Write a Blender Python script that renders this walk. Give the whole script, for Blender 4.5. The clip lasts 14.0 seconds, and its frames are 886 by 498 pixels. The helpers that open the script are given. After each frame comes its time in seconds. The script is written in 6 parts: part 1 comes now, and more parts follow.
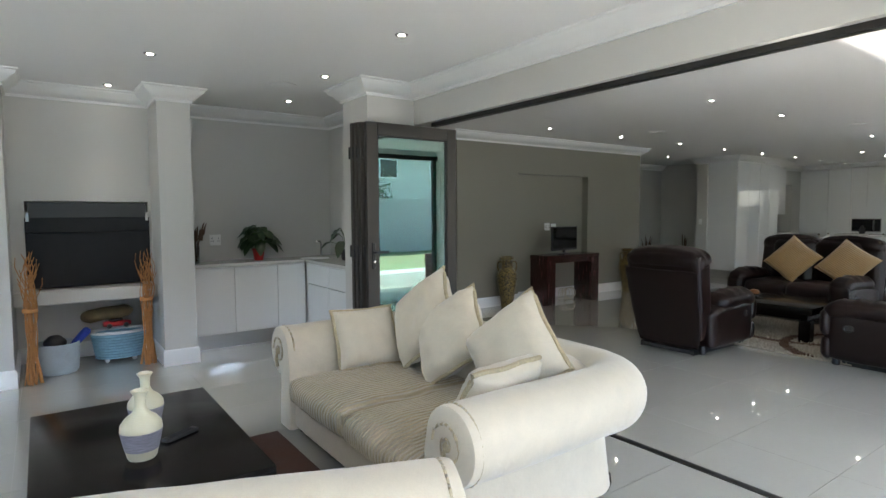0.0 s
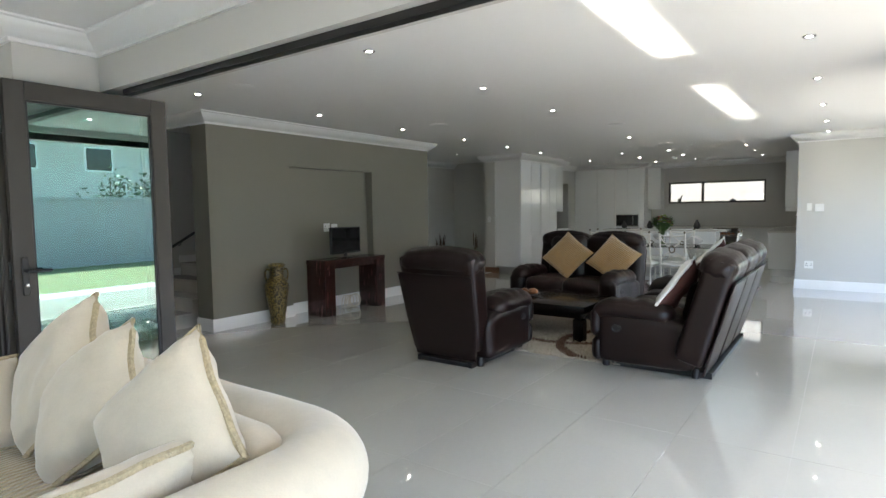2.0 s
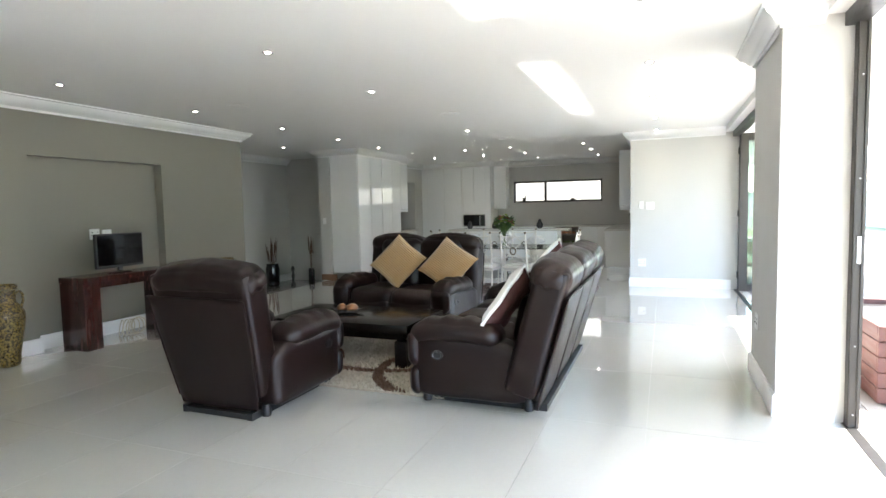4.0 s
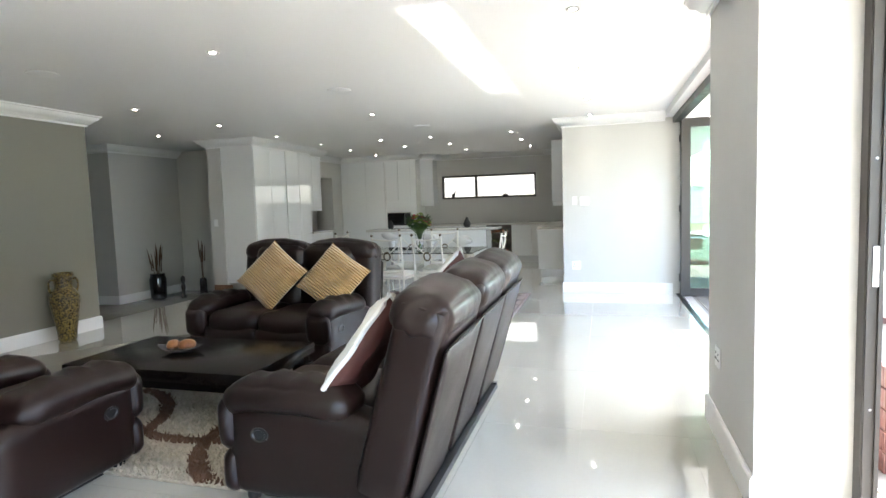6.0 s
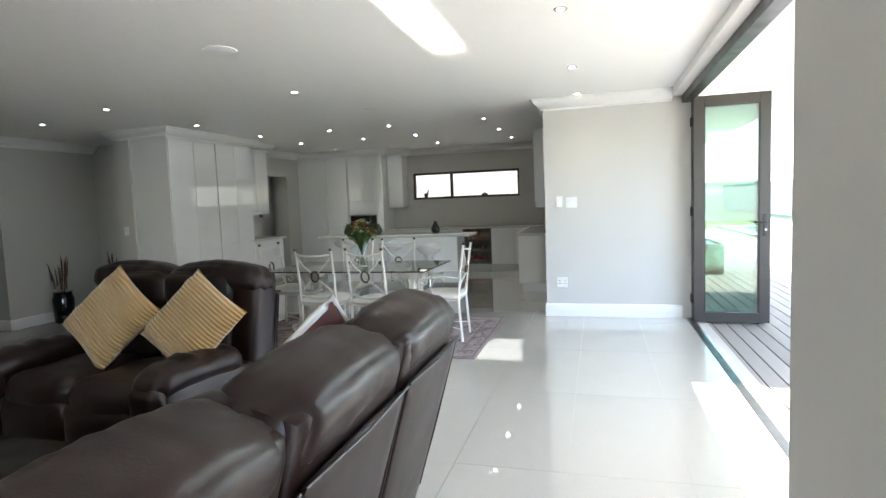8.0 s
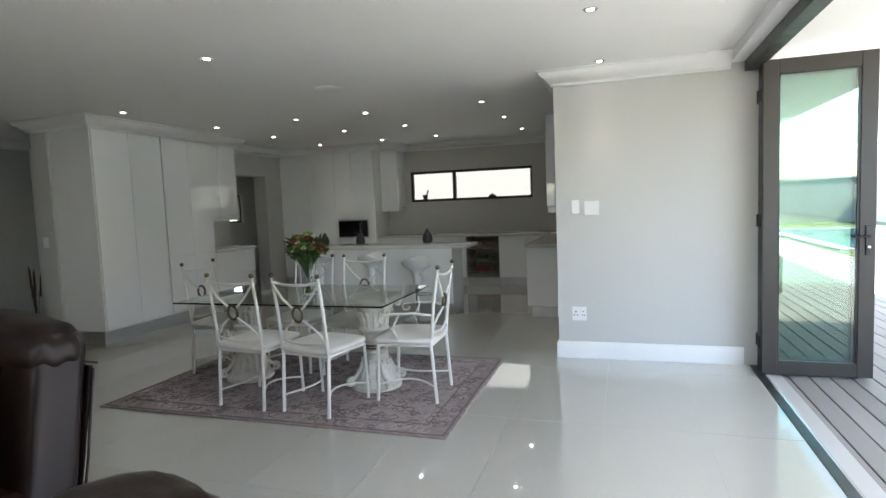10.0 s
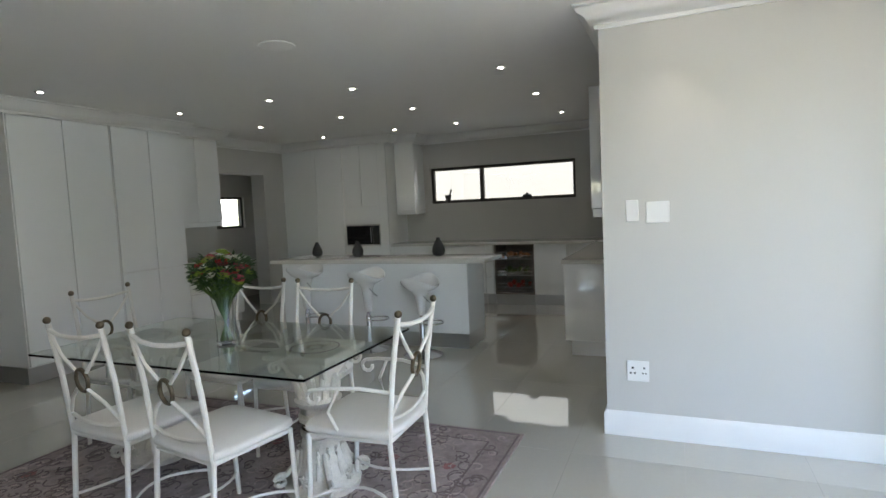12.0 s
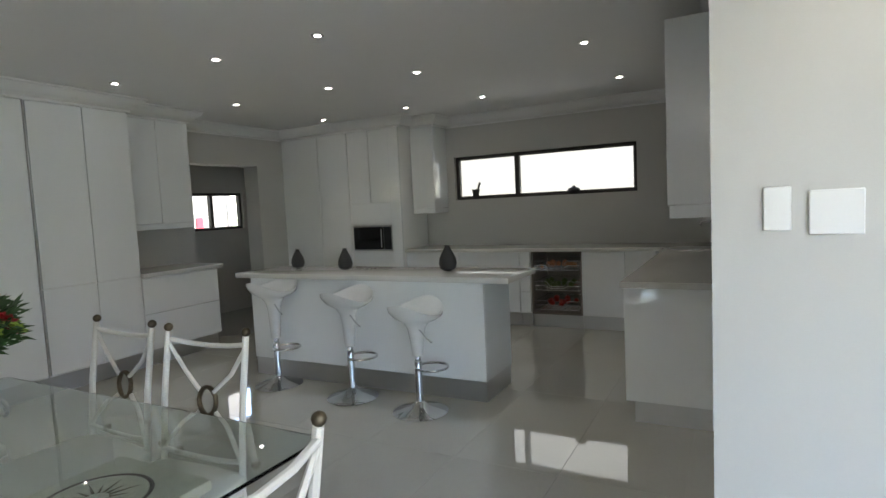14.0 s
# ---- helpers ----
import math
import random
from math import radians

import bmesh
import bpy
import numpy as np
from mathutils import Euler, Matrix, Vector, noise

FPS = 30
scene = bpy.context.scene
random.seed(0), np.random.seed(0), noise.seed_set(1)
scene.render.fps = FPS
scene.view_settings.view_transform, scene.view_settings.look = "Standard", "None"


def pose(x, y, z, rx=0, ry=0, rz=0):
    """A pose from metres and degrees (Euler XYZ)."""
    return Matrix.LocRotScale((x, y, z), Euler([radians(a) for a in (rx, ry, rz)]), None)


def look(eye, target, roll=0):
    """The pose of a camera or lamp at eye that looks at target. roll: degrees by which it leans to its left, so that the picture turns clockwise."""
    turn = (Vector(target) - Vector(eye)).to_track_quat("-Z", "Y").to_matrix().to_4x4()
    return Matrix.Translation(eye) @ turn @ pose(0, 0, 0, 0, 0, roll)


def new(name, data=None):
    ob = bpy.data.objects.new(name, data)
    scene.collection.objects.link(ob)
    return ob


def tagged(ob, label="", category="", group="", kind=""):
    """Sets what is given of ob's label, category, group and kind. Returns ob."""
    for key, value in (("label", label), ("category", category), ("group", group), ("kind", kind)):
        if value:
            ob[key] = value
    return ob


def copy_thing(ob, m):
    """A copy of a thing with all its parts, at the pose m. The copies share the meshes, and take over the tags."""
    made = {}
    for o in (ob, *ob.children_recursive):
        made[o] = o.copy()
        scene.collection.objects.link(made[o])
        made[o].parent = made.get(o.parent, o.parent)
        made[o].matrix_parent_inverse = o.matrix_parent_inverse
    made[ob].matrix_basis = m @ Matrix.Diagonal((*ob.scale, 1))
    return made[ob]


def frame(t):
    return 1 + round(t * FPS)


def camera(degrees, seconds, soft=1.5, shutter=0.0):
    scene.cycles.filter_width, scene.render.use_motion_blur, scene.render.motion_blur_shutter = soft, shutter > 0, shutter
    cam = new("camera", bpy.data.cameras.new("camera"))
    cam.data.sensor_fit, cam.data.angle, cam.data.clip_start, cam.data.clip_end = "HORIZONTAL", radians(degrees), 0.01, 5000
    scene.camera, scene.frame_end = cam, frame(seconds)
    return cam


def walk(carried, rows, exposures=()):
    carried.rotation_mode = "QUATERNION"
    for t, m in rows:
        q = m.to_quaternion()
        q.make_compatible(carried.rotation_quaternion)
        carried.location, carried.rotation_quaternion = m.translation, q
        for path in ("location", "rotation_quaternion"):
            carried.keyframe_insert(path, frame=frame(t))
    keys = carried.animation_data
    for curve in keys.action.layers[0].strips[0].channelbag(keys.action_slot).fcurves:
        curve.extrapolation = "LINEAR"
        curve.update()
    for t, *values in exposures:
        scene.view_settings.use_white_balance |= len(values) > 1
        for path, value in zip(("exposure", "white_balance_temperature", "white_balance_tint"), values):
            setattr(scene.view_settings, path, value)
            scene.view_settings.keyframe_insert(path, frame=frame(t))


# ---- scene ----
cam = camera(76.6, 14.0)
PATH = [
    (0, (0.061, 0.241, 1.415), (1.223, 1.863, 1.284), -0.28),
    (0.5, (0.269, 0.361, 1.420), (1.569, 1.875, 1.286), -0.46),
    (1, (0.550, 0.467, 1.427), (1.978, 1.861, 1.288), -0.45),
    (1.5, (0.821, 0.500, 1.400), (2.341, 1.792, 1.262), -0.62),
    (2, (1.111, 0.583, 1.397), (2.735, 1.742, 1.259), -0.82),
    (2.5, (1.418, 0.611, 1.389), (3.122, 1.648, 1.248), -0.91),
    (3, (1.712, 0.668, 1.384), (3.474, 1.603, 1.242), -1.11),
    (3.5, (2.003, 0.690, 1.375), (3.818, 1.517, 1.233), -1.15),
    (6, (3.714, 0.639, 1.378), (5.630, 1.190, 1.218), -1.86),
    (6.5, (4.126, 0.637, 1.384), (6.045, 1.177, 1.219), -1.91),
    (7, (4.577, 0.627, 1.395), (6.497, 1.160, 1.227), -1.99),
    (7.5, (4.997, 0.629, 1.404), (6.918, 1.161, 1.238), -2.07),
    (8, (5.442, 0.608, 1.413), (7.362, 1.142, 1.247), -2.22),
    (10.5, (7.497, 0.671, 1.453), (9.383, 1.318, 1.294), -2.37),
    (11, (7.915, 0.710, 1.459), (9.789, 1.393, 1.303), -2.46),
    (11.5, (8.334, 0.741, 1.446), (10.194, 1.462, 1.293), -2.56),
    (12, (8.738, 0.799, 1.441), (10.576, 1.572, 1.290), -2.64),
    (12.5, (9.149, 0.883, 1.429), (10.966, 1.704, 1.277), -2.62),
    (13, (9.558, 0.954, 1.424), (11.352, 1.825, 1.273), -2.68),
    (13.5, (9.954, 1.055, 1.424), (11.734, 1.953, 1.274), -2.67),
    (14, (10.350, 1.142, 1.417), (12.112, 2.075, 1.266), -2.73),
]
EXPOSE = [(t, e + 0.52, 6750, 10) for t, e in ((0, 2.86), (0.5, 2.94), (1.0, 3.1), (1.5, 3.12), (2.0, 3.1), (2.5, 3.3), (3.0, 3.54), (3.5, 3.7), (6.0, 3.92), (6.5, 3.75), (7.0, 3.66), (8.0, 3.48), (10.5, 3.0), (12.5, 3.07), (14.0, 3.17))]
walk(cam, [(t, look(eye, target, roll)) for t, eye, target, roll in PATH], EXPOSE)
# ---- light, sky and exposure ----
world = bpy.data.worlds.new("world")
scene.world = world
world.use_nodes = True
wn = world.node_tree.nodes
sky = wn.new("ShaderNodeTexSky")
sky.sky_type, sky.sun_disc = "NISHITA", False
sky.sun_elevation, sky.sun_rotation = radians(52.7), radians(163.6)
wn["Background"].inputs[1].default_value = 0.15
world.node_tree.links.new(sky.outputs[0], wn["Background"].inputs[0])
sun = new("sun", bpy.data.lights.new("sun", "SUN"))
sun.data.energy, sun.data.angle, sun.data.color = 3.0, radians(0.5), (1.0, 0.95, 0.88)
SUN_DIR = Vector((0.171, -0.581, 0.796))
sun.matrix_world = look(SUN_DIR * 30, (0, 0, 0))
# added area lamps stand in for sun mirrored by the polished floor along the two door openings, casting bright slanting
# bars onto the ceiling
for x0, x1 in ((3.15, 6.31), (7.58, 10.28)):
    beam = new("floor_sun_standin_lamp", bpy.data.lights.new("floor_sun_standin_lamp", "AREA"))
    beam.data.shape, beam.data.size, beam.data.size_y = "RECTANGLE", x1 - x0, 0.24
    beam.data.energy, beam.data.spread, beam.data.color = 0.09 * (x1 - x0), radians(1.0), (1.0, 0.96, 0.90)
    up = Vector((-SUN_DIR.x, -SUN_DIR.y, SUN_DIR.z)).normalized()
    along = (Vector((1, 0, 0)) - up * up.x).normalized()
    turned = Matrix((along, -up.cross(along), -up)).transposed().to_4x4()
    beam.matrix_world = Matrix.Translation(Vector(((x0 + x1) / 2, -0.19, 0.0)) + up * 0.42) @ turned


# ---- materials ----
def mat(name, color, rough=0.5, metal=0.0, vary=0.08, scale=8.0, bump=0.0, bump_scale=60.0, coat=0.0, fine=120.0, spec=0.5, stretch=(1, 1, 1), rand=0.0, sheen=0.0, ribs=0.0):
    """A surface with colour and gloss that vary at a coarse and a fine scale, and fine relief."""
    m = bpy.data.materials.new(name)
    m.use_nodes = True
    t = m.node_tree
    n, l = t.nodes, t.links
    b = n["Principled BSDF"]
    b.inputs["Metallic"].default_value = metal
    b.inputs["Specular IOR Level"].default_value = spec
    b.inputs["Coat Weight"].default_value = coat
    b.inputs["Coat Roughness"].default_value = 0.05
    b.inputs["Sheen Weight"].default_value = sheen
    co = n.new("ShaderNodeTexCoord")
    mp = n.new("ShaderNodeMapping")
    mp.inputs["Scale"].default_value = stretch
    l.new(co.outputs["Object"], mp.inputs[0])
    big, small = n.new("ShaderNodeTexNoise"), n.new("ShaderNodeTexNoise")
    for tex, s, d in ((big, scale, 4), (small, fine, 3)):
        tex.inputs["Scale"].default_value, tex.inputs["Detail"].default_value = s, d
        l.new(mp.outputs[0], tex.inputs["Vector"])
    mix = n.new("ShaderNodeMix")
    mix.data_type = "FLOAT"
    mix.inputs[0].default_value = 0.4
    l.new(big.outputs[0], mix.inputs[2])
    l.new(small.outputs[0], mix.inputs[3])
    hsv = n.new("ShaderNodeHueSaturation")
    hsv.inputs["Color"].default_value = (*color, 1)
    rng = n.new("ShaderNodeMapRange")
    rng.inputs[1].default_value, rng.inputs[2].default_value = 0.25, 0.75
    rng.inputs[3].default_value, rng.inputs[4].default_value = 1 - vary, 1 + vary
    l.new(mix.outputs[0], rng.inputs[0])
    value = rng.outputs[0]
    if rand:
        info = n.new("ShaderNodeObjectInfo")
        r2 = n.new("ShaderNodeMapRange")
        r2.inputs[3].default_value, r2.inputs[4].default_value = 1 - rand, 1 + rand
        l.new(info.outputs["Random"], r2.inputs[0])
        mul = n.new("ShaderNodeMath")
        mul.operation = "MULTIPLY"
        l.new(value, mul.inputs[0])
        l.new(r2.outputs[0], mul.inputs[1])
        value = mul.outputs[0]
    l.new(value, hsv.inputs["Value"])
    l.new(hsv.outputs[0], b.inputs["Base Color"])
    rr = n.new("ShaderNodeMapRange")
    rr.inputs[1].default_value, rr.inputs[2].default_value = 0.3, 0.7
    rr.inputs[3].default_value, rr.inputs[4].default_value = max(0.02, rough * 0.85), min(1, rough * 1.15)
    l.new(big.outputs[0], rr.inputs[0])
    l.new(rr.outputs[0], b.inputs["Roughness"])
    if ribs:
        wave = n.new("ShaderNodeTexWave")
        wave.inputs["Scale"].default_value, wave.inputs["Distortion"].default_value = ribs, 0.6
        wave.inputs["Detail"].default_value = 1.0
        l.new(mp.outputs[0], wave.inputs["Vector"])
        wb = n.new("ShaderNodeBump")
        wb.inputs["Strength"].default_value, wb.inputs["Distance"].default_value = 1.0, 0.012
        l.new(wave.outputs["Fac"], wb.inputs["Height"])
        l.new(wb.outputs[0], b.inputs["Normal"])
    elif bump:
        tex = n.new("ShaderNodeTexNoise")
        tex.inputs["Scale"].default_value, tex.inputs["Detail"].default_value = bump_scale, 4
        l.new(mp.outputs[0], tex.inputs["Vector"])
        bp = n.new("ShaderNodeBump")
        bp.inputs["Strength"].default_value, bp.inputs["Distance"].default_value = bump, 0.01
        l.new(tex.outputs[0], bp.inputs["Height"])
        l.new(bp.outputs[0], b.inputs["Normal"])
    return m


def glass_mat(name, color, rough=0.0, ior=1.45):
    """Clear glass for thick pieces."""
    m = bpy.data.materials.new(name)
    m.use_nodes = True
    b = m.node_tree.nodes["Principled BSDF"]
    b.inputs["Base Color"].default_value = (*color, 1)
    b.inputs["Roughness"].default_value, b.inputs["IOR"].default_value = rough, ior
    b.inputs["Transmission Weight"].default_value = 1.0
    return m


def pane_mat(name, tint, mirror):
    """Thin glazing: a tinted see-through sheet with a mirror gloss that grows at grazing angles."""
    m = bpy.data.materials.new(name)
    m.use_nodes = True
    n, l = m.node_tree.nodes, m.node_tree.links
    n.remove(n["Principled BSDF"])
    tr, gl, mx, lw, ad = n.new("ShaderNodeBsdfTransparent"), n.new("ShaderNodeBsdfGlossy"), n.new("ShaderNodeMixShader"), n.new("ShaderNodeFresnel"), n.new("ShaderNodeMath")
    tr.inputs[0].default_value = (*tint, 1)
    gl.inputs["Roughness"].default_value = 0.01
    gl.inputs["Color"].default_value = (*[0.35 + 0.65 * c for c in tint], 1)
    lw.inputs[0].default_value = 1.5
    ad.operation, ad.use_clamp = "ADD", True
    ad.inputs[1].default_value = mirror
    l.new(lw.outputs[0], ad.inputs[0])
    l.new(ad.outputs[0], mx.inputs[0])
    l.new(tr.outputs[0], mx.inputs[1])
    l.new(gl.outputs[0], mx.inputs[2])
    l.new(mx.outputs[0], n["Material Output"].inputs[0])
    return m


def glow_mat(name, color, strength):
    m = bpy.data.materials.new(name)
    m.use_nodes = True
    b = m.node_tree.nodes["Principled BSDF"]
    b.inputs["Base Color"].default_value = (*[0.02 * c for c in color], 1)
    b.inputs["Emission Color"].default_value = (*color, 1)
    b.inputs["Emission Strength"].default_value = strength
    return m


PAINT = mat("warm_grey_paint", (0.56, 0.55, 0.525), 0.55, vary=0.02, scale=3, bump=0.06, bump_scale=220)
PAINT_DARK = mat("taupe_paint", (0.225, 0.215, 0.178), 0.55, vary=0.025, scale=3, bump=0.06, bump_scale=220)
CEIL = mat("ceiling_paint", (0.82, 0.82, 0.81), 0.6, vary=0.015, scale=2, bump=0.03, bump_scale=200)
WHITE = mat("white_trim_paint", (0.8, 0.8, 0.79), 0.35, vary=0.02, scale=6)
GLOSS = mat("white_gloss_lacquer", (0.85, 0.865, 0.865), 0.05, vary=0.01, scale=2, coat=0.7, spec=0.7)
TILE = mat("polished_porcelain", (0.46, 0.45, 0.405), 0.02, vary=0.03, scale=2.5, rand=0.012, fine=40, coat=0.9, spec=0.9)
GROUT = mat("grout", (0.33, 0.32, 0.29), 0.8, vary=0.1)
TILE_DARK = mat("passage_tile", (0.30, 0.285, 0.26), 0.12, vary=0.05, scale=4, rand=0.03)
STONE = mat("pale_engineered_stone", (0.62, 0.61, 0.58), 0.12, vary=0.05, scale=90, fine=300)
STEEL = mat("brushed_steel", (0.55, 0.55, 0.55), 0.4, metal=1, vary=0.01, scale=3, fine=60, stretch=(0.15, 0.15, 14))
CHROME = mat("chrome", (0.62, 0.62, 0.62), 0.06, metal=1, vary=0.01)
BRONZE = mat("bronze_aluminium", (0.045, 0.04, 0.035), 0.4, vary=0.1, scale=10, spec=0.4)
BLACK = mat("black_plastic", (0.015, 0.015, 0.016), 0.35, vary=0.1)
BLACK_GLOSS = mat("black_glass", (0.008, 0.008, 0.009), 0.05, vary=0.05)
SOOT = mat("black_steel_door", (0.012, 0.012, 0.014), 0.4, vary=0.25, scale=14, spec=0.2)
LEATHER = mat("dark_brown_leather", (0.0125, 0.006, 0.0052), 0.34, vary=0.15, scale=3, bump=0.08, bump_scale=190, fine=160, spec=0.28)
CREAM = mat("cream_velvet", (0.56, 0.49, 0.375), 0.7, vary=0.09, scale=14, bump=0.2, bump_scale=28, fine=200, sheen=0.4)
CREAM_SEAT = mat("beige_patterned_chenille", (0.45, 0.375, 0.245), 0.7, vary=0.2, scale=14, bump=0.7, bump_scale=26, fine=34, stretch=(2.4, 0.7, 1), sheen=0.3, ribs=4.5)
FRINGE = mat("gold_beige_fringe", (0.46, 0.38, 0.24), 0.85, vary=0.3, scale=60, bump=0.8, bump_scale=160)
GOLD = mat("mustard_ribbed_velvet", (0.44, 0.26, 0.085), 0.7, vary=0.12, scale=20, sheen=0.5, ribs=14.0)
MAROON = mat("maroon_suede", (0.075, 0.02, 0.016), 0.75, vary=0.15, scale=20)
DARKWOOD = mat("espresso_wood", (0.008, 0.0055, 0.0048), 0.2, vary=0.3, scale=6, stretch=(1, 8, 8), spec=0.18)
REDWOOD = mat("dark_mahogany", (0.038, 0.010, 0.007), 0.25, vary=0.25, scale=5, stretch=(6, 6, 1), coat=0.2)
IVORY = mat("ivory_painted_iron", (0.72, 0.70, 0.65), 0.42, vary=0.05, scale=20)
SEATPAD = mat("off_white_seat_fabric", (0.68, 0.66, 0.62), 0.8, vary=0.04, scale=20, bump=0.15, bump_scale=250)
PLASTER = mat("antiqued_plaster", (0.66, 0.63, 0.56), 0.7, vary=0.22, scale=18, bump=0.5, bump_scale=50)
BRASS = mat("antique_brass", (0.13, 0.105, 0.07), 0.34, metal=0.9, vary=0.3, scale=40)
DECK = mat("weathered_deck_board", (0.20, 0.185, 0.17), 0.75, vary=0.2, scale=8, stretch=(1, 12, 1), rand=0.12)
PAVE = mat("pale_paving", (0.40, 0.385, 0.36), 0.7, vary=0.1, scale=3)
TRACK = mat("black_track", (0.012, 0.012, 0.012), 0.4, vary=0.2)
LAMP = glow_mat("lamp_glow", (1.0, 0.97, 0.92), 5.0)
GLASS_TINT = pane_mat("tinted_glazing", (0.42, 0.66, 0.62), 0.2)
GLASS_PALE = pane_mat("pale_tinted_glazing", (0.68, 0.78, 0.74), 0.12)
RING = mat("satin_lamp_ring", (0.28, 0.28, 0.28), 0.35, metal=1.0, vary=0.03)
GLASS_TABLE = glass_mat("table_glass", (0.88, 0.96, 0.93))


# ---- mesh helpers ----
def box(bm, x0, x1, y0, y1, z0, z1, bevel=0.0, seg=1):
    made = bmesh.ops.create_cube(bm, size=1.0)["verts"]
    for v in made:
        v.co = Vector(((x0 + x1) / 2 + v.co.x * (x1 - x0), (y0 + y1) / 2 + v.co.y * (y1 - y0), (z0 + z1) / 2 + v.co.z * (z1 - z0)))
    if bevel:
        edges = {e for v in made for e in v.link_edges}
        bmesh.ops.bevel(bm, geom=list(edges), offset=bevel, segments=seg, profile=0.5, affect="EDGES")
    return bm


def boxes(*rows, bevel=0.0, seg=1):
    bm = bmesh.new()
    for r in rows:
        box(bm, *r, bevel=bevel, seg=seg)
    return bm


def lathe(profile, seg=24, bm=None, at=(0, 0, 0), squash=1.0):
    """A turned shape from rows of (radius, height)."""
    bm = bm or bmesh.new()
    rings = []
    for r, z in profile:
        r = max(r, 0.0005)
        rings.append([bm.verts.new((at[0] + r * math.cos(2 * math.pi * i / seg), at[1] + squash * r * math.sin(2 * math.pi * i / seg), at[2] + z)) for i in range(seg)])
    for a, b in zip(rings, rings[1:]):
        for i in range(seg):
            bm.faces.new((a[i], a[(i + 1) % seg], b[(i + 1) % seg], b[i]))
    bm.faces.new(list(reversed(rings[0])))
    bm.faces.new(rings[-1])
    return bm


def tube(points, r, seg=8, bm=None, taper=None, closed=False):
    """A round bar along points."""
    bm = bm or bmesh.new()
    pts = [Vector(p) for p in points]
    rings, up = [], Vector((0.13, 0.21, 1)).normalized()
    n = len(pts)
    for i, p in enumerate(pts):
        a = pts[(i - 1) % n] if closed or i else p
        b = pts[(i + 1) % n] if closed or i < n - 1 else p
        d = (b - a).normalized()
        s = d.cross(up)
        if s.length < 0.05:
            s = d.cross(Vector((1, 0, 0)))
        s.normalize()
        u = s.cross(d)
        rr = r if taper is None else r + (taper - r) * i / (n - 1)
        rings.append([bm.verts.new(p + rr * (math.cos(2 * math.pi * k / seg) * s + math.sin(2 * math.pi * k / seg) * u)) for k in range(seg)])
    for a, b in zip(rings, rings[1:] + ([rings[0]] if closed else [])):
        for k in range(seg):
            bm.faces.new((a[k], a[(k + 1) % seg], b[(k + 1) % seg], b[k]))
    if not closed:
        bm.faces.new(list(reversed(rings[0])))
        bm.faces.new(rings[-1])
    return bm


def arc(c, r, a0, a1, n, axis="z"):
    out = []
    for i in range(n + 1):
        a = radians(a0 + (a1 - a0) * i / n)
        u, v = r * math.cos(a), r * math.sin(a)
        out.append({"z": (c[0] + u, c[1] + v, c[2]), "y": (c[0] + u, c[1], c[2] + v), "x": (c[0], c[1] + u, c[2] + v)}[axis])
    return out


def extrude_profile(profile, p0, p1, bm=None):
    """A bar with a closed section of (out, up), from p0 to p1; out is to the left of the run."""
    bm = bm or bmesh.new()
    p0, p1 = Vector(p0), Vector(p1)
    d = (p1 - p0).normalized()
    o = Vector((-d.y, d.x, 0))
    rings = [[bm.verts.new(p + o * a + Vector((0, 0, b))) for a, b in profile] for p in (p0, p1)]
    k = len(profile)
    for i in range(k):
        bm.faces.new((rings[0][i], rings[1][i], rings[1][(i + 1) % k], rings[0][(i + 1) % k]))
    bm.faces.new(list(reversed(rings[0])))
    bm.faces.new(rings[1])
    return bm


def soft_block(sx, sy, sz, r=0.06, cuts=6, puff=0.0, wob=0.0, seed=0.0):
    """An upholstered block on z = 0: rounded edges, puffed faces, slight unevenness."""
    bm = bmesh.new()
    bmesh.ops.create_cube(bm, size=2.0)
    bmesh.ops.subdivide_edges(bm, edges=bm.edges[:], cuts=cuts, use_grid_fill=True)
    hx, hy, hz = sx / 2, sy / 2, sz / 2
    r = min(r, hx, hy, hz)
    for v in bm.verts:
        u = v.co.copy()
        c = Vector((u.x * hx, u.y * hy, u.z * hz))
        inner = Vector((max(-hx + r, min(hx - r, c.x)), max(-hy + r, min(hy - r, c.y)), max(-hz + r, min(hz - r, c.z))))
        # spread the outer loops into the rounded edge
        for ax, h in enumerate((hx, hy, hz)):
            a = u[ax]
            if abs(a) < 0.999:
                c[ax] = a * h
        inner = Vector([max(-h + r, min(h - r, c[i])) for i, h in enumerate((hx, hy, hz))])
        d = c - inner
        if d.length > 1e-6:
            c = inner + d.normalized() * r
        if puff:
            k = [(1 - min(1, abs(u[i])) ** 2) for i in range(3)]
            for ax in range(3):
                o = [k[j] for j in range(3) if j != ax]
                c[ax] += u[ax] * puff * o[0] * o[1]
        if wob:
            w = noise.noise_vector(Vector((c.x * 5 + seed, c.y * 5, c.z * 5)))
            c += w * wob
        v.co = c + Vector((0, 0, hz))
    return bm


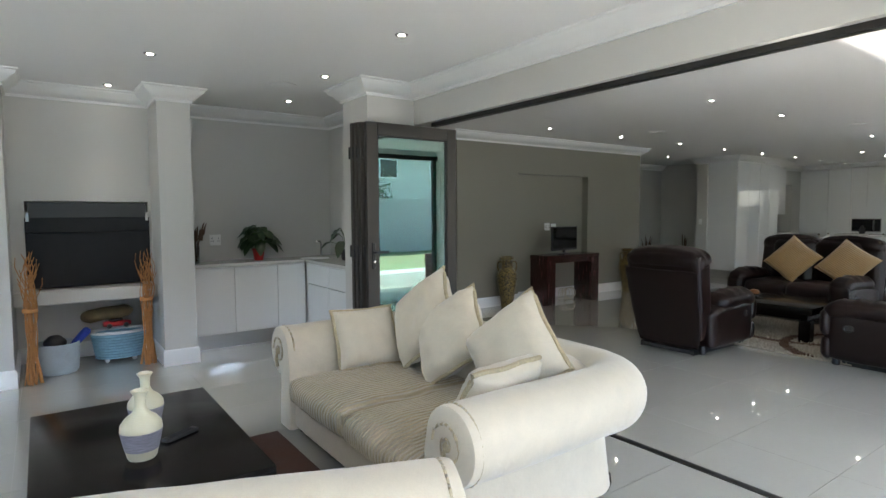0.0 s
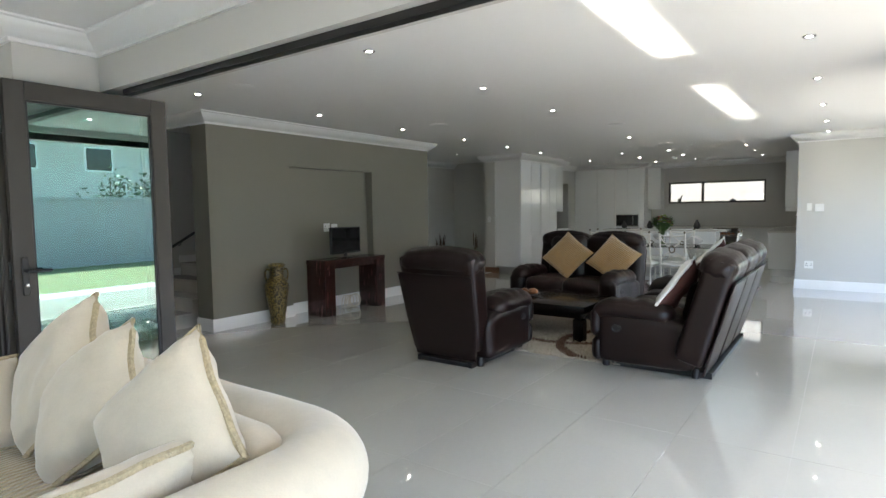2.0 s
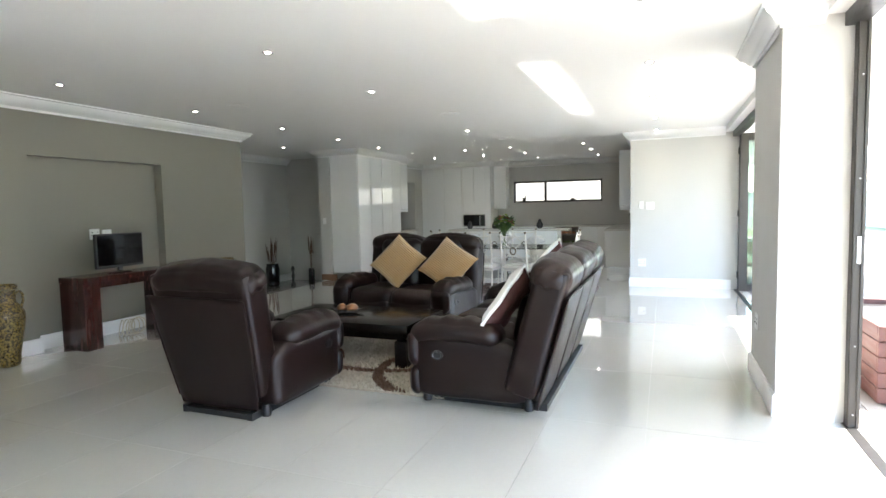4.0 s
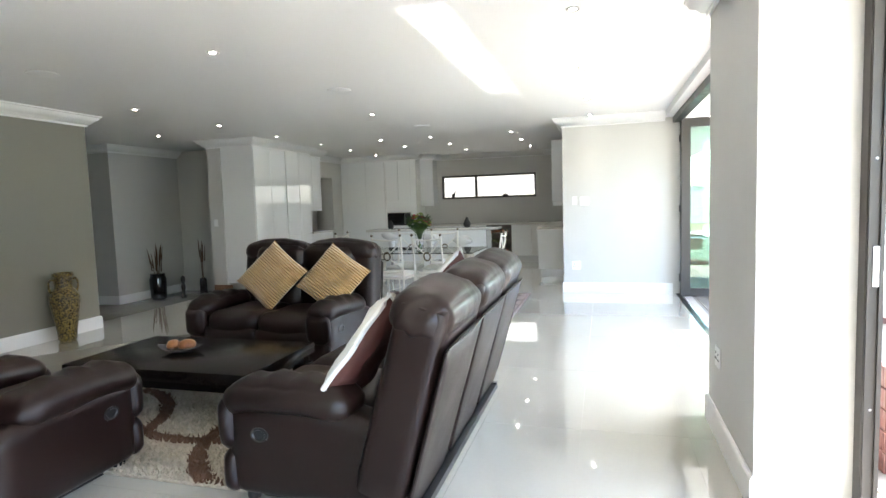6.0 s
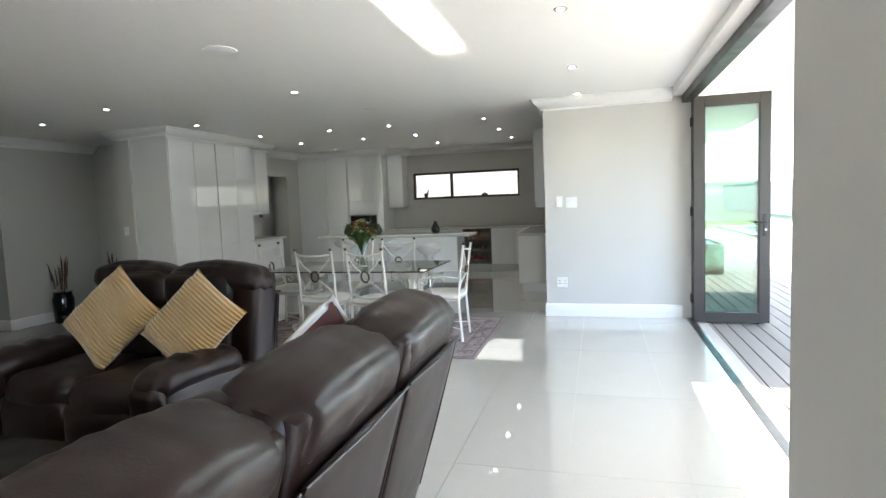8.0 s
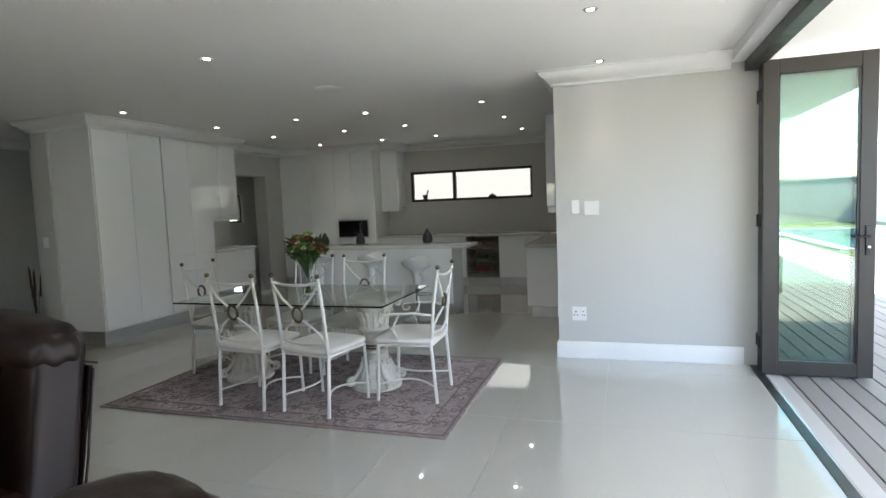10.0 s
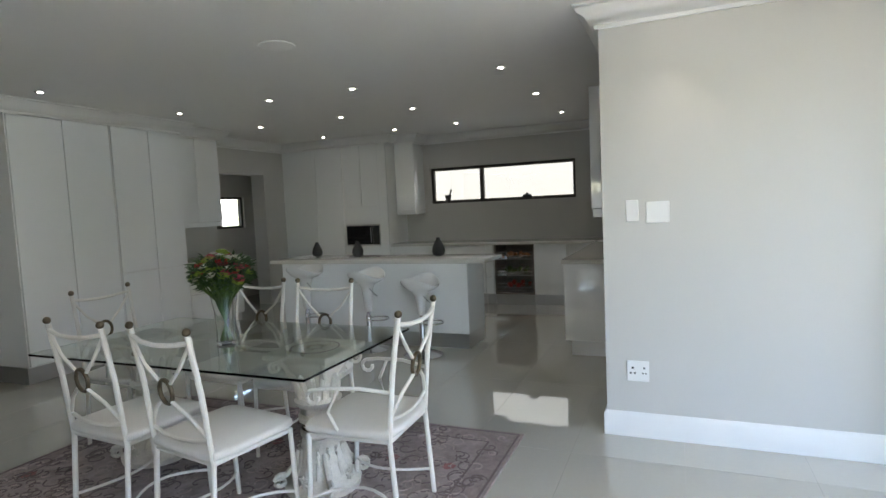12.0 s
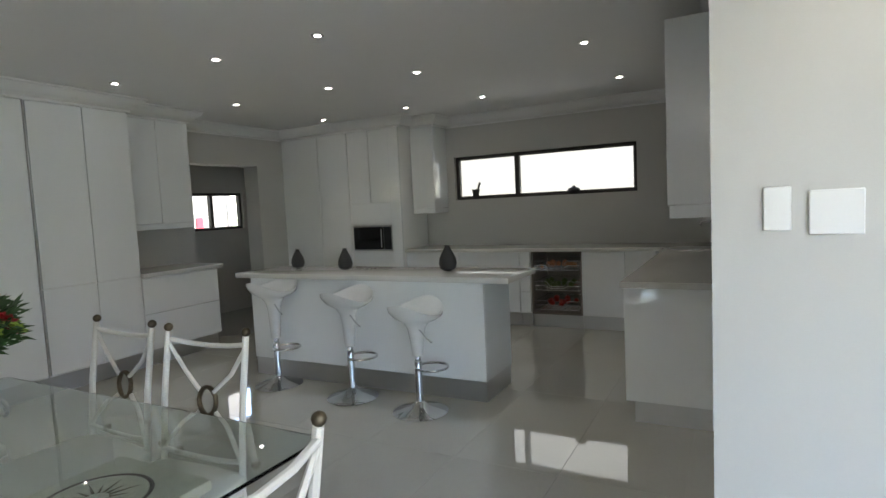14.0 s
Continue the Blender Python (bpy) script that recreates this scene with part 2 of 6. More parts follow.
def pillow(w, h, t, seed=0.0):
    """A scatter cushion standing in the xz plane, its lower edge at z = 0."""
    bm = bmesh.new()
    n = 20
    g = {}
    for side in (1, -1):
        for i in range(n + 1):
            for j in range(n + 1):
                u, v = 2 * i / n - 1, 2 * j / n - 1
                edge = i in (0, n) or j in (0, n)
                if edge and side == -1:
                    g[side, i, j] = g[1, i, j]
                    continue
                pinch = 1 - 0.07 * (1 - u * u) * abs(v) ** 4 - 0.0
                pinch2 = 1 - 0.07 * (1 - v * v) * abs(u) ** 4
                d = t / 2 * ((1 - u ** 4) * (1 - v ** 4)) ** 0.55
                crease = math.sin(14 * (u - v) + seed * 2.1) * abs(u * v) + 0.6 * math.sin(11 * (u + v) - seed) * (u * v) ** 2
                wv = (noise.noise(Vector((u * 2.2 + seed, v * 2.2, side))) * 0.016 + 0.006 * crease) * (0 if edge else 1)
                g[side, i, j] = bm.verts.new((u * w / 2 * pinch2, side * d + wv, h / 2 + v * h / 2 * pinch))
    for side in (1, -1):
        for i in range(n):
            for j in range(n):
                f = [g[side, i, j], g[side, i + 1, j], g[side, i + 1, j + 1], g[side, i, j + 1]]
                bm.faces.new(f if side == -1 else list(reversed(f)))
    return bm


def move(bm, m):
    bmesh.ops.transform(bm, matrix=m, verts=bm.verts[:])
    return bm


def mesh_of(name, bm, material, smooth=True, angle=40):
    me = bpy.data.meshes.new(name)
    bmesh.ops.recalc_face_normals(bm, faces=bm.faces[:])
    bm.to_mesh(me)
    bm.free()
    if smooth:
        me.shade_smooth()
        me.set_sharp_from_angle(angle=radians(angle))
    me.materials.append(material)
    return me


def part(name, bm, material, parent=None, label="", m=None, smooth=True):
    ob = new(name, mesh_of(name, bm, material, smooth))
    if parent:
        ob.parent = parent
    if m:
        ob.matrix_local = m
    if label:
        ob["label"] = label
    return ob


def thing(name, label, category, at=None, group="", kind=""):
    ob = new(name)
    ob.empty_display_size = 0.1
    if at is not None:
        ob.matrix_world = at if isinstance(at, Matrix) else pose(*at)
    return tagged(ob, label, category, group, kind)


def solid(name, bm, material, label, category, kind="", group="", at=None, smooth=True):
    ob = part(name, bm, material, smooth=smooth)
    if at is not None:
        ob.matrix_world = at if isinstance(at, Matrix) else pose(*at)
    return tagged(ob, label, category, group, kind)


# ---- the large structure ----
H = 2.56                       # ceiling height
S = "structure"


def wall(name, rows, material, label):
    return solid(name, boxes(*rows), material, label, "wall", S, smooth=False)


PALE = "painted plaster wall in pale warm grey"
wall("wall_tv", [(4.85, 6.03, 6.58, 6.9, 0, H), (7.63, 9.08, 6.58, 6.9, 0, H), (6.03, 7.63, 6.70, 6.9, 0, H), (6.03, 7.63, 6.58, 6.70, 2.0, H)], PAINT_DARK, "dark taupe feature wall with a shallow recessed niche")
wall("wall_pier", [(12.22, 12.45, -0.42, 1.215, 0, H)], PAINT, PALE + " at the kitchen's end")
wall("wall_kitchen_south", [(12.45, 17.2, 0.97, 1.215, 0, H)], PAINT, PALE)
wall("wall_kitchen_east", [(17.0, 17.2, 1.215, 2.15, 0, H), (17.0, 17.2, 4.44, 7.1, 0, H), (17.0, 17.2, 2.15, 4.44, 0, 1.49), (17.0, 17.2, 2.15, 4.44, 2.05, H)], PAINT, PALE + " with a long window slot")
wall("wall_kitchen_north", [(11.84, 14.85, 6.83, 7.08, 0, H), (15.9, 17.0, 6.83, 7.08, 0, H), (14.85, 15.9, 6.83, 7.08, 2.07, H)], PAINT, PALE + " with an open doorway")
wall("wall_alcove", [(11.4, 13.2, 8.7, 8.9, -0.2, H), (11.4, 11.6, 8.9, 11.0, -0.2, H), (13.0, 13.2, 7.08, 8.7, -0.2, H), (11.84, 13.2, 6.9, 7.079, -0.2, -0.005)], PAINT, PALE + " of the passage alcove")
wall("wall_passage", [(9.08, 11.4, 10.8, 11.0, -0.2, H), (8.88, 9.08, 6.9, 11.0, -0.2, H)], PAINT, PALE + " of the dim passage")
wall("wall_stair", [(3.12, 8.88, 8.35, 8.5, 0, 2.56), (3.0, 3.15, 6.9, 8.5, 0, 2.56)], PAINT, PALE + " beside the stairs")
# Unseen shaft, added with an open top to let skylight reach the stairs
wall("wall_light_shaft", [(7.15, 7.3, 6.8, 8.5, H + 0.151, 4.9), (7.3, 8.88, 6.8, 6.95, H + 0.151, 4.9), (7.3, 8.88, 8.35, 8.5, H + 0.151, 4.9), (8.88, 9.03, 6.8, 8.5, H + 0.151, 4.9)], PAINT, PALE + " of an added light shaft")
wall("wall_scullery", [(13.2, 13.35, 7.08, 8.05, 0, H), (17.05, 17.2, 7.1, 8.05, 0, H), (13.35, 15.5, 7.9, 8.05, 0, H), (16.6, 17.05, 7.9, 8.05, 0, H), (15.5, 16.6, 7.9, 8.05, 0, 1.23), (15.5, 16.6, 7.9, 8.05, 1.77, H)], PAINT, PALE + " of the scullery beyond")
wall("column_south", [(6.35, 7.435, -0.42, 0.02, 0, H)], PAINT, PALE + ", thick column between the folding doors")
wall("wall_lintel_south", [(2.9, 6.35, -0.42, -0.2, 2.48, H), (7.435, 12.21, -0.42, -0.2, 2.48, H), (-2.6, 2.9, -0.42, -0.2, 2.45, H)], CEIL, PALE + " over the folding doors")
wall("wall_patio_north", [(1.23, 3.0, 6.75, 6.95, 0, H), (-0.16, 0.95, 6.4, 6.75, 1.53, H), (-0.16, 0.95, 6.8, 6.95, 0, H), (-2.6, -0.16, 5.92, 6.95, 0, H), (-0.16, -0.05, 6.4, 6.8, 0.74, 1.53), (0.92, 0.95, 6.4, 6.8, 0.74, 1.53)], PAINT, PALE + " with a barbecue recess")
wall("column_patio", [(0.95, 1.23, 5.9, 6.95, 0, H)], PAINT, PALE + ", slim column beside the barbecue")
wall("wall_bar_side", [(3.0, 3.12, 5.1, 6.95, 0, H), (2.4, 3.12, 4.62, 5.1, 0, H)], PAINT, PALE + " and pier behind the folded doors")
# Unseen wall pieces added to narrow the opening and dim the patio
wall("wall_patio_south_unseen", [(2.2, 2.9, -0.42, -0.2, 0, 2.45), (-2.6, -1.8, -0.42, -0.2, 0, 2.45)], PAINT, PALE)
# Unseen wall; its opening is added to bring more daylight onto the patio
wall("wall_patio_west_unseen", [(-2.75, -2.6, -0.42, 3.3, 0, H), (-2.75, -2.6, 4.7, 6.95, 0, H), (-2.75, -2.6, 3.3, 4.7, 2.05, H)], PAINT, PALE)
wall("wall_south_east", [(12.45, 17.2, -0.42, -0.2, 0, H), (17.0, 17.2, -0.2, 0.97, 0, H)], PAINT, PALE + " beside the porch")
wall("beam", [(2.88, 3.1, -0.2, 4.62, 2.21, H)], PAINT, "painted beam over the wide folding-door opening")
solid("ceiling", boxes((-2.75, 17.2, -1.92, 6.95, H, H + 0.15), (-2.75, 7.3, 6.95, 11.0, H, H + 0.15), (8.88, 17.2, 6.95, 11.0, H, H + 0.15), (7.3, 8.88, 8.35, 11.0, H, H + 0.15), (10.45, 17.2, -5.0, -1.92, H, H + 0.15)), CEIL, "smooth white plasterboard ceiling", "ceiling", S, smooth=False)

# floor: grout bed, then tiles on it
solid("floor", boxes((-2.75, 17.2, -0.42, 6.9, -0.2, -0.004), (3.0, 8.88, 6.9, 8.5, -0.2, -0.004), (13.2, 17.2, 6.9, 8.05, -0.2, -0.004), (8.88, 13.2, 6.901, 11.0, -0.4, -0.186)), GROUT, "grey grout bed under polished tiles", "floor", S, smooth=False)

CORN = [(0.0, -0.13), (0.0, 0.0), (0.13, 0.0), (0.13, -0.012), (0.115, -0.02), (0.105, -0.045), (0.07, -0.065), (0.045, -0.10), (0.02, -0.108), (0.02, -0.13)]
BASE = [(0.0, 0.0), (0.018, 0.0), (0.018, 0.13), (0.012, 0.142), (0.006, 0.15), (0.0, 0.15)]


def runs(name, profile, z, lines, material, label):
    """Trim along corner points; the wall lies to the right of each run, and corners are mitred by a small overlap."""
    bm = bmesh.new()
    for line in lines:
        pts = [Vector((x, y, z)) for x, y in line]
        k = len(profile)
        rings = []
        for i, p in enumerate(pts):
            d0 = (p - pts[i - 1]).normalized() if i else None
            d1 = (pts[i + 1] - p).normalized() if i < len(pts) - 1 else None
            o0 = Vector((-d0.y, d0.x, 0)) if d0 else None
            o1 = Vector((-d1.y, d1.x, 0)) if d1 else None
            if o0 and o1:
                o = (o0 + o1) / (1 + o0.dot(o1))
            else:
                o = o0 or o1
            rings.append([bm.verts.new(p + o * a + Vector((0, 0, b))) for a, b in profile])
        for r0, r1 in zip(rings, rings[1:]):
            for i in range(k):
                bm.faces.new((r0[i], r1[i], r1[(i + 1) % k], r0[(i + 1) % k]))
        bm.faces.new(list(reversed(rings[0])))
        bm.faces.new(rings[-1])
    return solid(name, bm, material, label, "trim", S)


CORNICE_LINES = [
    [(9.08, 10.8), (9.08, 6.58), (4.85, 6.58), (4.85, 8.35)],
    [(12.22, -0.2), (12.22, 1.215), (17.0, 1.215), (17.0, 4.53), (16.61, 4.53), (16.61, 4.86), (16.35, 4.86), (16.35, 6.64), (16.35, 6.83), (14.5, 6.83), (14.5, 6.38), (13.72, 6.38), (13.72, 6.2), (11.84, 6.2), (11.84, 7.08), (13.0, 7.08)],
    [(6.35, -0.2), (6.35, 0.02), (7.435, 0.02), (7.435, -0.2)],
    [(13.0, 8.7), (11.4, 8.7), (11.4, 10.8)],
    [(2.88, -0.2), (2.88, 4.62), (2.4, 4.62), (2.4, 5.1), (3.0, 5.1), (3.0, 6.75), (1.23, 6.75), (1.23, 5.9), (0.95, 5.9), (0.95, 6.4), (-0.16, 6.4), (-0.16, 5.92), (-2.6, 5.92)],
    [(3.12, 8.35), (3.12, 4.62), (3.1, 4.62), (3.1, -0.2)],
]
runs("cornice", CORN, H, CORNICE_LINES, WHITE, "white moulded plaster cornice")
BASE_LINES = [
    [(9.08, 6.9), (9.08, 6.58), (7.63, 6.58), (7.63, 6.70), (6.03, 6.70), (6.03, 6.58), (4.85, 6.58), (4.85, 6.9)],
    [(12.22, -0.3), (12.22, 1.215), (13.9, 1.215)],
    [(6.35, -0.3), (6.35, 0.02), (7.435, 0.02), (7.435, -0.3)],
    [(1.23, 6.2), (1.23, 5.9), (0.95, 5.9), (0.95, 6.8), (-0.16, 6.8), (-0.16, 5.92), (-2.6, 5.92)],
    [(3.12, 6.9), (3.12, 4.62), (2.4, 4.62), (2.4, 5.1)],
]
runs("baseboard", BASE, 0.0, BASE_LINES, WHITE, "tall white painted skirting board")
solid("trim_timber", boxes((11.822, 11.839, 6.72, 7.08, 0.0, 0.12), bevel=0.003), mat("bare_timber", (0.20, 0.11, 0.06), 0.6, vary=0.2, scale=8, stretch=(8, 1, 8)), "bare brown timber skirting at the wall end", "trim", S)
runs("baseboard_passage", BASE, -0.18, [[(13.0, 8.7), (11.4, 8.7), (11.4, 10.8)]], WHITE, "white painted skirting board in the passage")

# ---- ceiling fittings ----
def downlight():
    ob = thing("downlight", "recessed round downlight with a chrome ring, switched on", "downlight", group="ceiling downlights")
    ring = bmesh.new()
    lathe([(0.027, -0.003), (0.040, -0.005), (0.044, 0.0), (0.027, 0.0)], 20, ring)
    part("ring", ring, RING, ob)
    part("bulb", lathe([(0.001, -0.0052), (0.016, -0.0052), (0.021, -0.0042), (0.0215, -0.0031)], 16), LAMP, ob, "glowing lamp face")
    return ob


LAMP_SPOTS = [(x, 5.75) for x in (4.27, 5.83, 7.4, 9.0, 10.47, 11.9)] + [(4.21, 3.43), (5.8, 3.43), (7.38, 3.43), (10.55, 3.5)] \
    + [(x, 0.81) for x in (4.25, 5.82, 7.4, 9.05, 10.65, 12.0)] + [(x, y) for x in (13.3, 14.57, 15.95) for y in (5.7, 4.5, 3.55, 2.13)] \
    + [(10.92, 7.2), (0.75, 4.8), (2.01, 3.41), (2.06, 4.73), (2.18, 5.91), (0.6, 6.1), (13.0, -0.9)]
first = downlight()
for i, (lx, ly) in enumerate(LAMP_SPOTS):
    m = pose(lx, ly, H)
    if i:
        copy_thing(first, m)
    else:
        first.matrix_world = m
lamp_light = bpy.data.lights.new("downlight_beam", "SPOT")
lamp_light.energy, lamp_light.spot_size, lamp_light.spot_blend, lamp_light.shadow_soft_size, lamp_light.color = 1.1, radians(66), 1.0, 0.03, (1.0, 0.93, 0.84)
for lx, ly in LAMP_SPOTS:
    new("downlight_beam", lamp_light).matrix_world = pose(lx, ly, H - 0.012)

def ceiling_speaker(x, y):
    ob = thing("ceiling_speaker", "flat round white grille for speakers and the smoke detector", "speaker", (x, y, H), group="ceiling speakers")
    part("grille", lathe([(0.001, -0.012), (0.09, -0.012), (0.105, -0.006)], 28), CEIL, ob)
    part("rim", lathe([(0.105, -0.008), (0.118, -0.006), (0.12, 0.0), (0.105, 0.0)], 28), WHITE, ob)


# The last position is a smoke detector, given the speaker's shape
for sx, sy in ((4.32, 5.13), (7.38, 5.10), (9.0, 3.2), (11.87, 3.25), (1.88, 5.23)):
    ceiling_speaker(sx, sy)

# ---- folding doors, tracks, window ----
solid("track", boxes((2.93, 2.985, -0.2, 4.42, 2.175, 2.212), (2.925, 2.975, -0.2, 4.62, -0.003, 0.004)), TRACK, "dark aluminium head track and floor channel", "track", S, smooth=False)
solid("track_south", boxes((2.99, 6.35, -0.4, -0.34, -0.003, 0.004), (7.435, 12.21, -0.4, -0.34, -0.003, 0.004), (2.99, 6.35, -0.4, -0.3, 2.40, 2.48), (7.435, 12.21, -0.4, -0.3, 2.40, 2.48)), TRACK, "dark aluminium head tracks and floor channels", "track", S, smooth=False)


def door_leaf(name, label, width, height, at, handle=True, group="", far=False, glass=None):
    """A glazed folding leaf; local x runs along it, its foot at z = 0."""
    ob = thing(name, label, "folding door", at, group)
    s, t = 0.105, 0.022
    part("frame", boxes((0, s, -t, t, 0.01, height), (width - s, width, -t, t, 0.01, height), (s, width - s, -t, t, height - s, height), (s, width - s, -t, t, 0.01, 0.01 + s), bevel=0.003), BRONZE, ob)
    part("bead", boxes((s, s + 0.012, -0.012, 0.012, s, height - s), (width - s - 0.012, width - s, -0.012, 0.012, s, height - s), (s + 0.012, width - s - 0.012, -0.012, 0.012, height - s - 0.012, height - s), (s + 0.012, width - s - 0.012, -0.012, 0.012, s, s + 0.012)), BLACK, ob)
    p = part("pane", boxes((s + 0.012, width - s - 0.012, -0.003, 0.003, s + 0.012, height - s - 0.012)), glass or GLASS_TINT, ob, "blue-green tinted pane", smooth=False)
    p.visible_shadow = False
    for z in (0.25, height / 2, height - 0.25):
        part("hinge", lathe([(0.011, -0.05), (0.011, 0.05)], 10, at=(0.0, t + 0.008, z)), BLACK, ob)
    if handle:
        hx, d = (width - 0.052, -1) if far else (0.052, 1)
        h = part("handle", boxes((hx - 0.017, hx + 0.017, -t - 0.012, -t, 0.94, 1.16), bevel=0.004), BLACK, ob)
        part("lever", tube([(hx, -t - 0.012, 1.08), (hx, -t - 0.05, 1.08), (hx + 0.118 * d, -t - 0.052, 1.08)], 0.009), BLACK, h)
        part("key_barrel", lathe([(0.011, 0.0), (0.011, 0.018), (0.007, 0.02)], 12), CHROME, h, "chrome lock barrel", m=pose(hx, -t - 0.012, 1.0, 90, 0, 0))
    return ob


LEAF = "bronze aluminium folding door leaf with tinted glass, folded"
door_leaf("door_leaf", LEAF, 0.93, 2.17, (2.28, 4.44, 0), True, "folding doors by the pier")
for i in range(3):
    door_leaf("door_leaf", "folded bronze aluminium door leaf within the stack", 0.93, 2.17, (2.25 - 0.01 * i, 4.50 + 0.05 * i, 0), False, "folding doors by the pier")
for i in range(3):
    door_leaf("door_leaf", LEAF + " by the kitchen", 0.74, 2.42, (11.98 + 0.055 * i, -0.38, 0, 0, 0, -90), i == 0, "folding doors by the kitchen wall", True, GLASS_PALE)
jamb = thing("door_jamb", "bronze aluminium jamb with a steel strike plate", "door jamb", (6.31, -0.38, 0))
part("post", boxes((-0.03, 0.036, -0.035, 0.03, 0.0, 2.44), bevel=0.003), BRONZE, jamb)
part("channel", boxes((-0.042, -0.031, -0.03, -0.015, 0.0, 2.44), (-0.042, -0.031, 0.012, 0.026, 0.0, 2.44)), BRONZE, jamb, smooth=False)
part("strike_plate", boxes((-0.046, -0.043, -0.012, 0.010, 1.0, 1.16), bevel=0.001), STEEL, jamb, "steel strike plate")
for z in (0.08, 0.5, 1.5, 2.1):
    part("screw", lathe([(0.006, 0.0), (0.004, 0.003)], 8), STEEL, jamb, m=pose(-0.031, 0, z, 0, -90, 0))
solid("door_sill", boxes((7.435, 12.2, -0.52, -0.42, -0.03, -0.002), (3.0, 6.35, -0.52, -0.42, -0.03, -0.002)), PAVE, "pale concrete sill outside the folding doors", "sill", S, smooth=False)
planter = thing("planter_box", "reddish-brown slatted timber planter box on the deck", "planter", (7.45, -1.05, -0.012))
SLAT = mat("stained_timber_slat", (0.085, 0.032, 0.026), 0.6, vary=0.25, scale=6, stretch=(1, 8, 8))
for k in range(5):
    part("slat", boxes((-0.62, 0.62, -0.40, -0.37, 0.02 + 0.105 * k, 0.12 + 0.105 * k), (-0.62, 0.62, 0.37, 0.40, 0.02 + 0.105 * k, 0.12 + 0.105 * k), (-0.65, -0.622, -0.40, 0.40, 0.02 + 0.105 * k, 0.12 + 0.105 * k), (0.622, 0.65, -0.40, 0.40, 0.02 + 0.105 * k, 0.12 + 0.105 * k), bevel=0.004), SLAT, planter)
part("lining", boxes((-0.60, 0.60, -0.36, 0.36, 0.0, 0.50)), BLACK, planter, smooth=False)

# ---- kitchen ----
GAP = 0.005


def cabinet(name, label, carcass, fronts, plinth=None, group="", material=None):
    """A fitted unit: carcass box, fronts as boxes of their own, and a plinth."""
    x0, x1, y0, y1, z0, z1 = carcass
    ob = thing(name, label, "cabinet", ((x0 + x1) / 2, (y0 + y1) / 2, 0), group)
    off = pose(-(x0 + x1) / 2, -(y0 + y1) / 2, 0)
    part("body", boxes(carcass), WHITE, ob, m=off, smooth=False)
    for kind, r in fronts:
        part(kind, boxes(r, bevel=0.0025), material or GLOSS, ob, m=off)
    if plinth:
        part("plinth", boxes(plinth), STEEL, ob, "brushed metal kick plate", m=off, smooth=False)
    return ob


def fronts_y(xs, y, z0, z1, kind="door", t=0.02):
    return [(kind, (a + GAP / 2, b - GAP / 2, y, y + t, z0 + GAP / 2, z1 - GAP / 2)) for a, b in zip(xs, xs[1:])]


def fronts_x(ys, x, z0, z1, kind="door", t=0.02):
    return [(kind, (x, x + t, a + GAP / 2, b - GAP / 2, z0 + GAP / 2, z1 - GAP / 2)) for a, b in zip(ys, ys[1:])]


TALL = "tall glossy white handleless cupboard reaching the cornice"
cabinet("tall_cupboard", TALL, (11.865, 12.835, 6.222, 6.825, 0.15, 2.45), fronts_y((11.87, 12.36, 12.835), 6.2, 0.16, 2.43), (11.865, 12.835, 6.24, 6.8, 0, 0.148), "tall kitchen cupboards")
cabinet("tall_cupboard", "tall glossy white cupboard with split upper and lower doors", (12.855, 13.715, 6.222, 6.825, 0.15, 2.45), fronts_y((12.855, 13.3, 13.715), 6.2, 0.89, 2.43) + fronts_y((12.855, 13.3, 13.715), 6.2, 0.16, 0.887), (12.835, 13.715, 6.24, 6.8, 0, 0.148), "tall kitchen cupboards")
cabinet("base_cabinet", "glossy white drawer unit under a pale stone top", (13.72, 14.6, 6.222, 6.825, 0.15, 0.868), fronts_y((13.72, 14.6), 6.2, 0.16, 0.51, "drawer_front") + fronts_y((13.72, 14.6), 6.2, 0.513, 0.86, "drawer_front"), (13.72, 14.58, 6.24, 6.8, 0, 0.148))
cabinet("wall_cabinet", "glossy white wall cabinet with two doors", (13.73, 14.5, 6.402, 6.825, 1.38, 2.45), fronts_y((13.73, 14.12, 14.5), 6.38, 1.38, 2.43) + [("light_rail", (13.73, 14.5, 6.385, 6.82, 1.32, 1.378))])
cabinet("wall_cabinet", "glossy white wall cabinet beside the window", (16.642, 16.995, 4.56, 4.87, 1.40, 2.45), fronts_x((4.545, 4.87), 16.62, 1.40, 2.43) + [("end_panel", (16.642, 16.995, 4.545, 4.558, 1.40, 2.43)), ("light_rail", (16.625, 16.99, 4.545, 4.87, 1.34, 1.398))])
cabinet("tall_cupboard", "tall glossy white larder cupboard with two doors", (16.372, 16.995, 5.66, 6.825, 0.15, 2.45), fronts_x((5.68, 6.17, 6.65), 16.35, 0.16, 2.43) + [("filler", (16.37, 16.39, 6.65, 6.825, 0.15, 2.43))], (16.39, 16.9, 5.66, 6.8, 0, 0.148), "tall kitchen cupboards")
oven = cabinet("oven_tower", "tall glossy white tower with a built-in microwave oven", (16.372, 16.995, 4.88, 5.655, 0.15, 2.45), fronts_x((5.03, 5.34, 5.645), 16.35, 1.5, 2.43) + [("panel", (16.35, 16.37, 5.03, 5.645, 1.225, 1.497)), ("drawer_front", (16.35, 16.37, 5.03, 5.645, 0.16, 0.50)), ("drawer_front", (16.35, 16.37, 5.03, 5.645, 0.503, 0.87)), ("side_panel", (16.33, 16.37, 4.88, 5.025, 0.15, 2.43))], (16.39, 16.9, 4.88, 5.655, 0, 0.148))
mw = thing("microwave_oven", "black built-in microwave oven with a dark glass door", "microwave", (16.34, 5.335, 0.885))
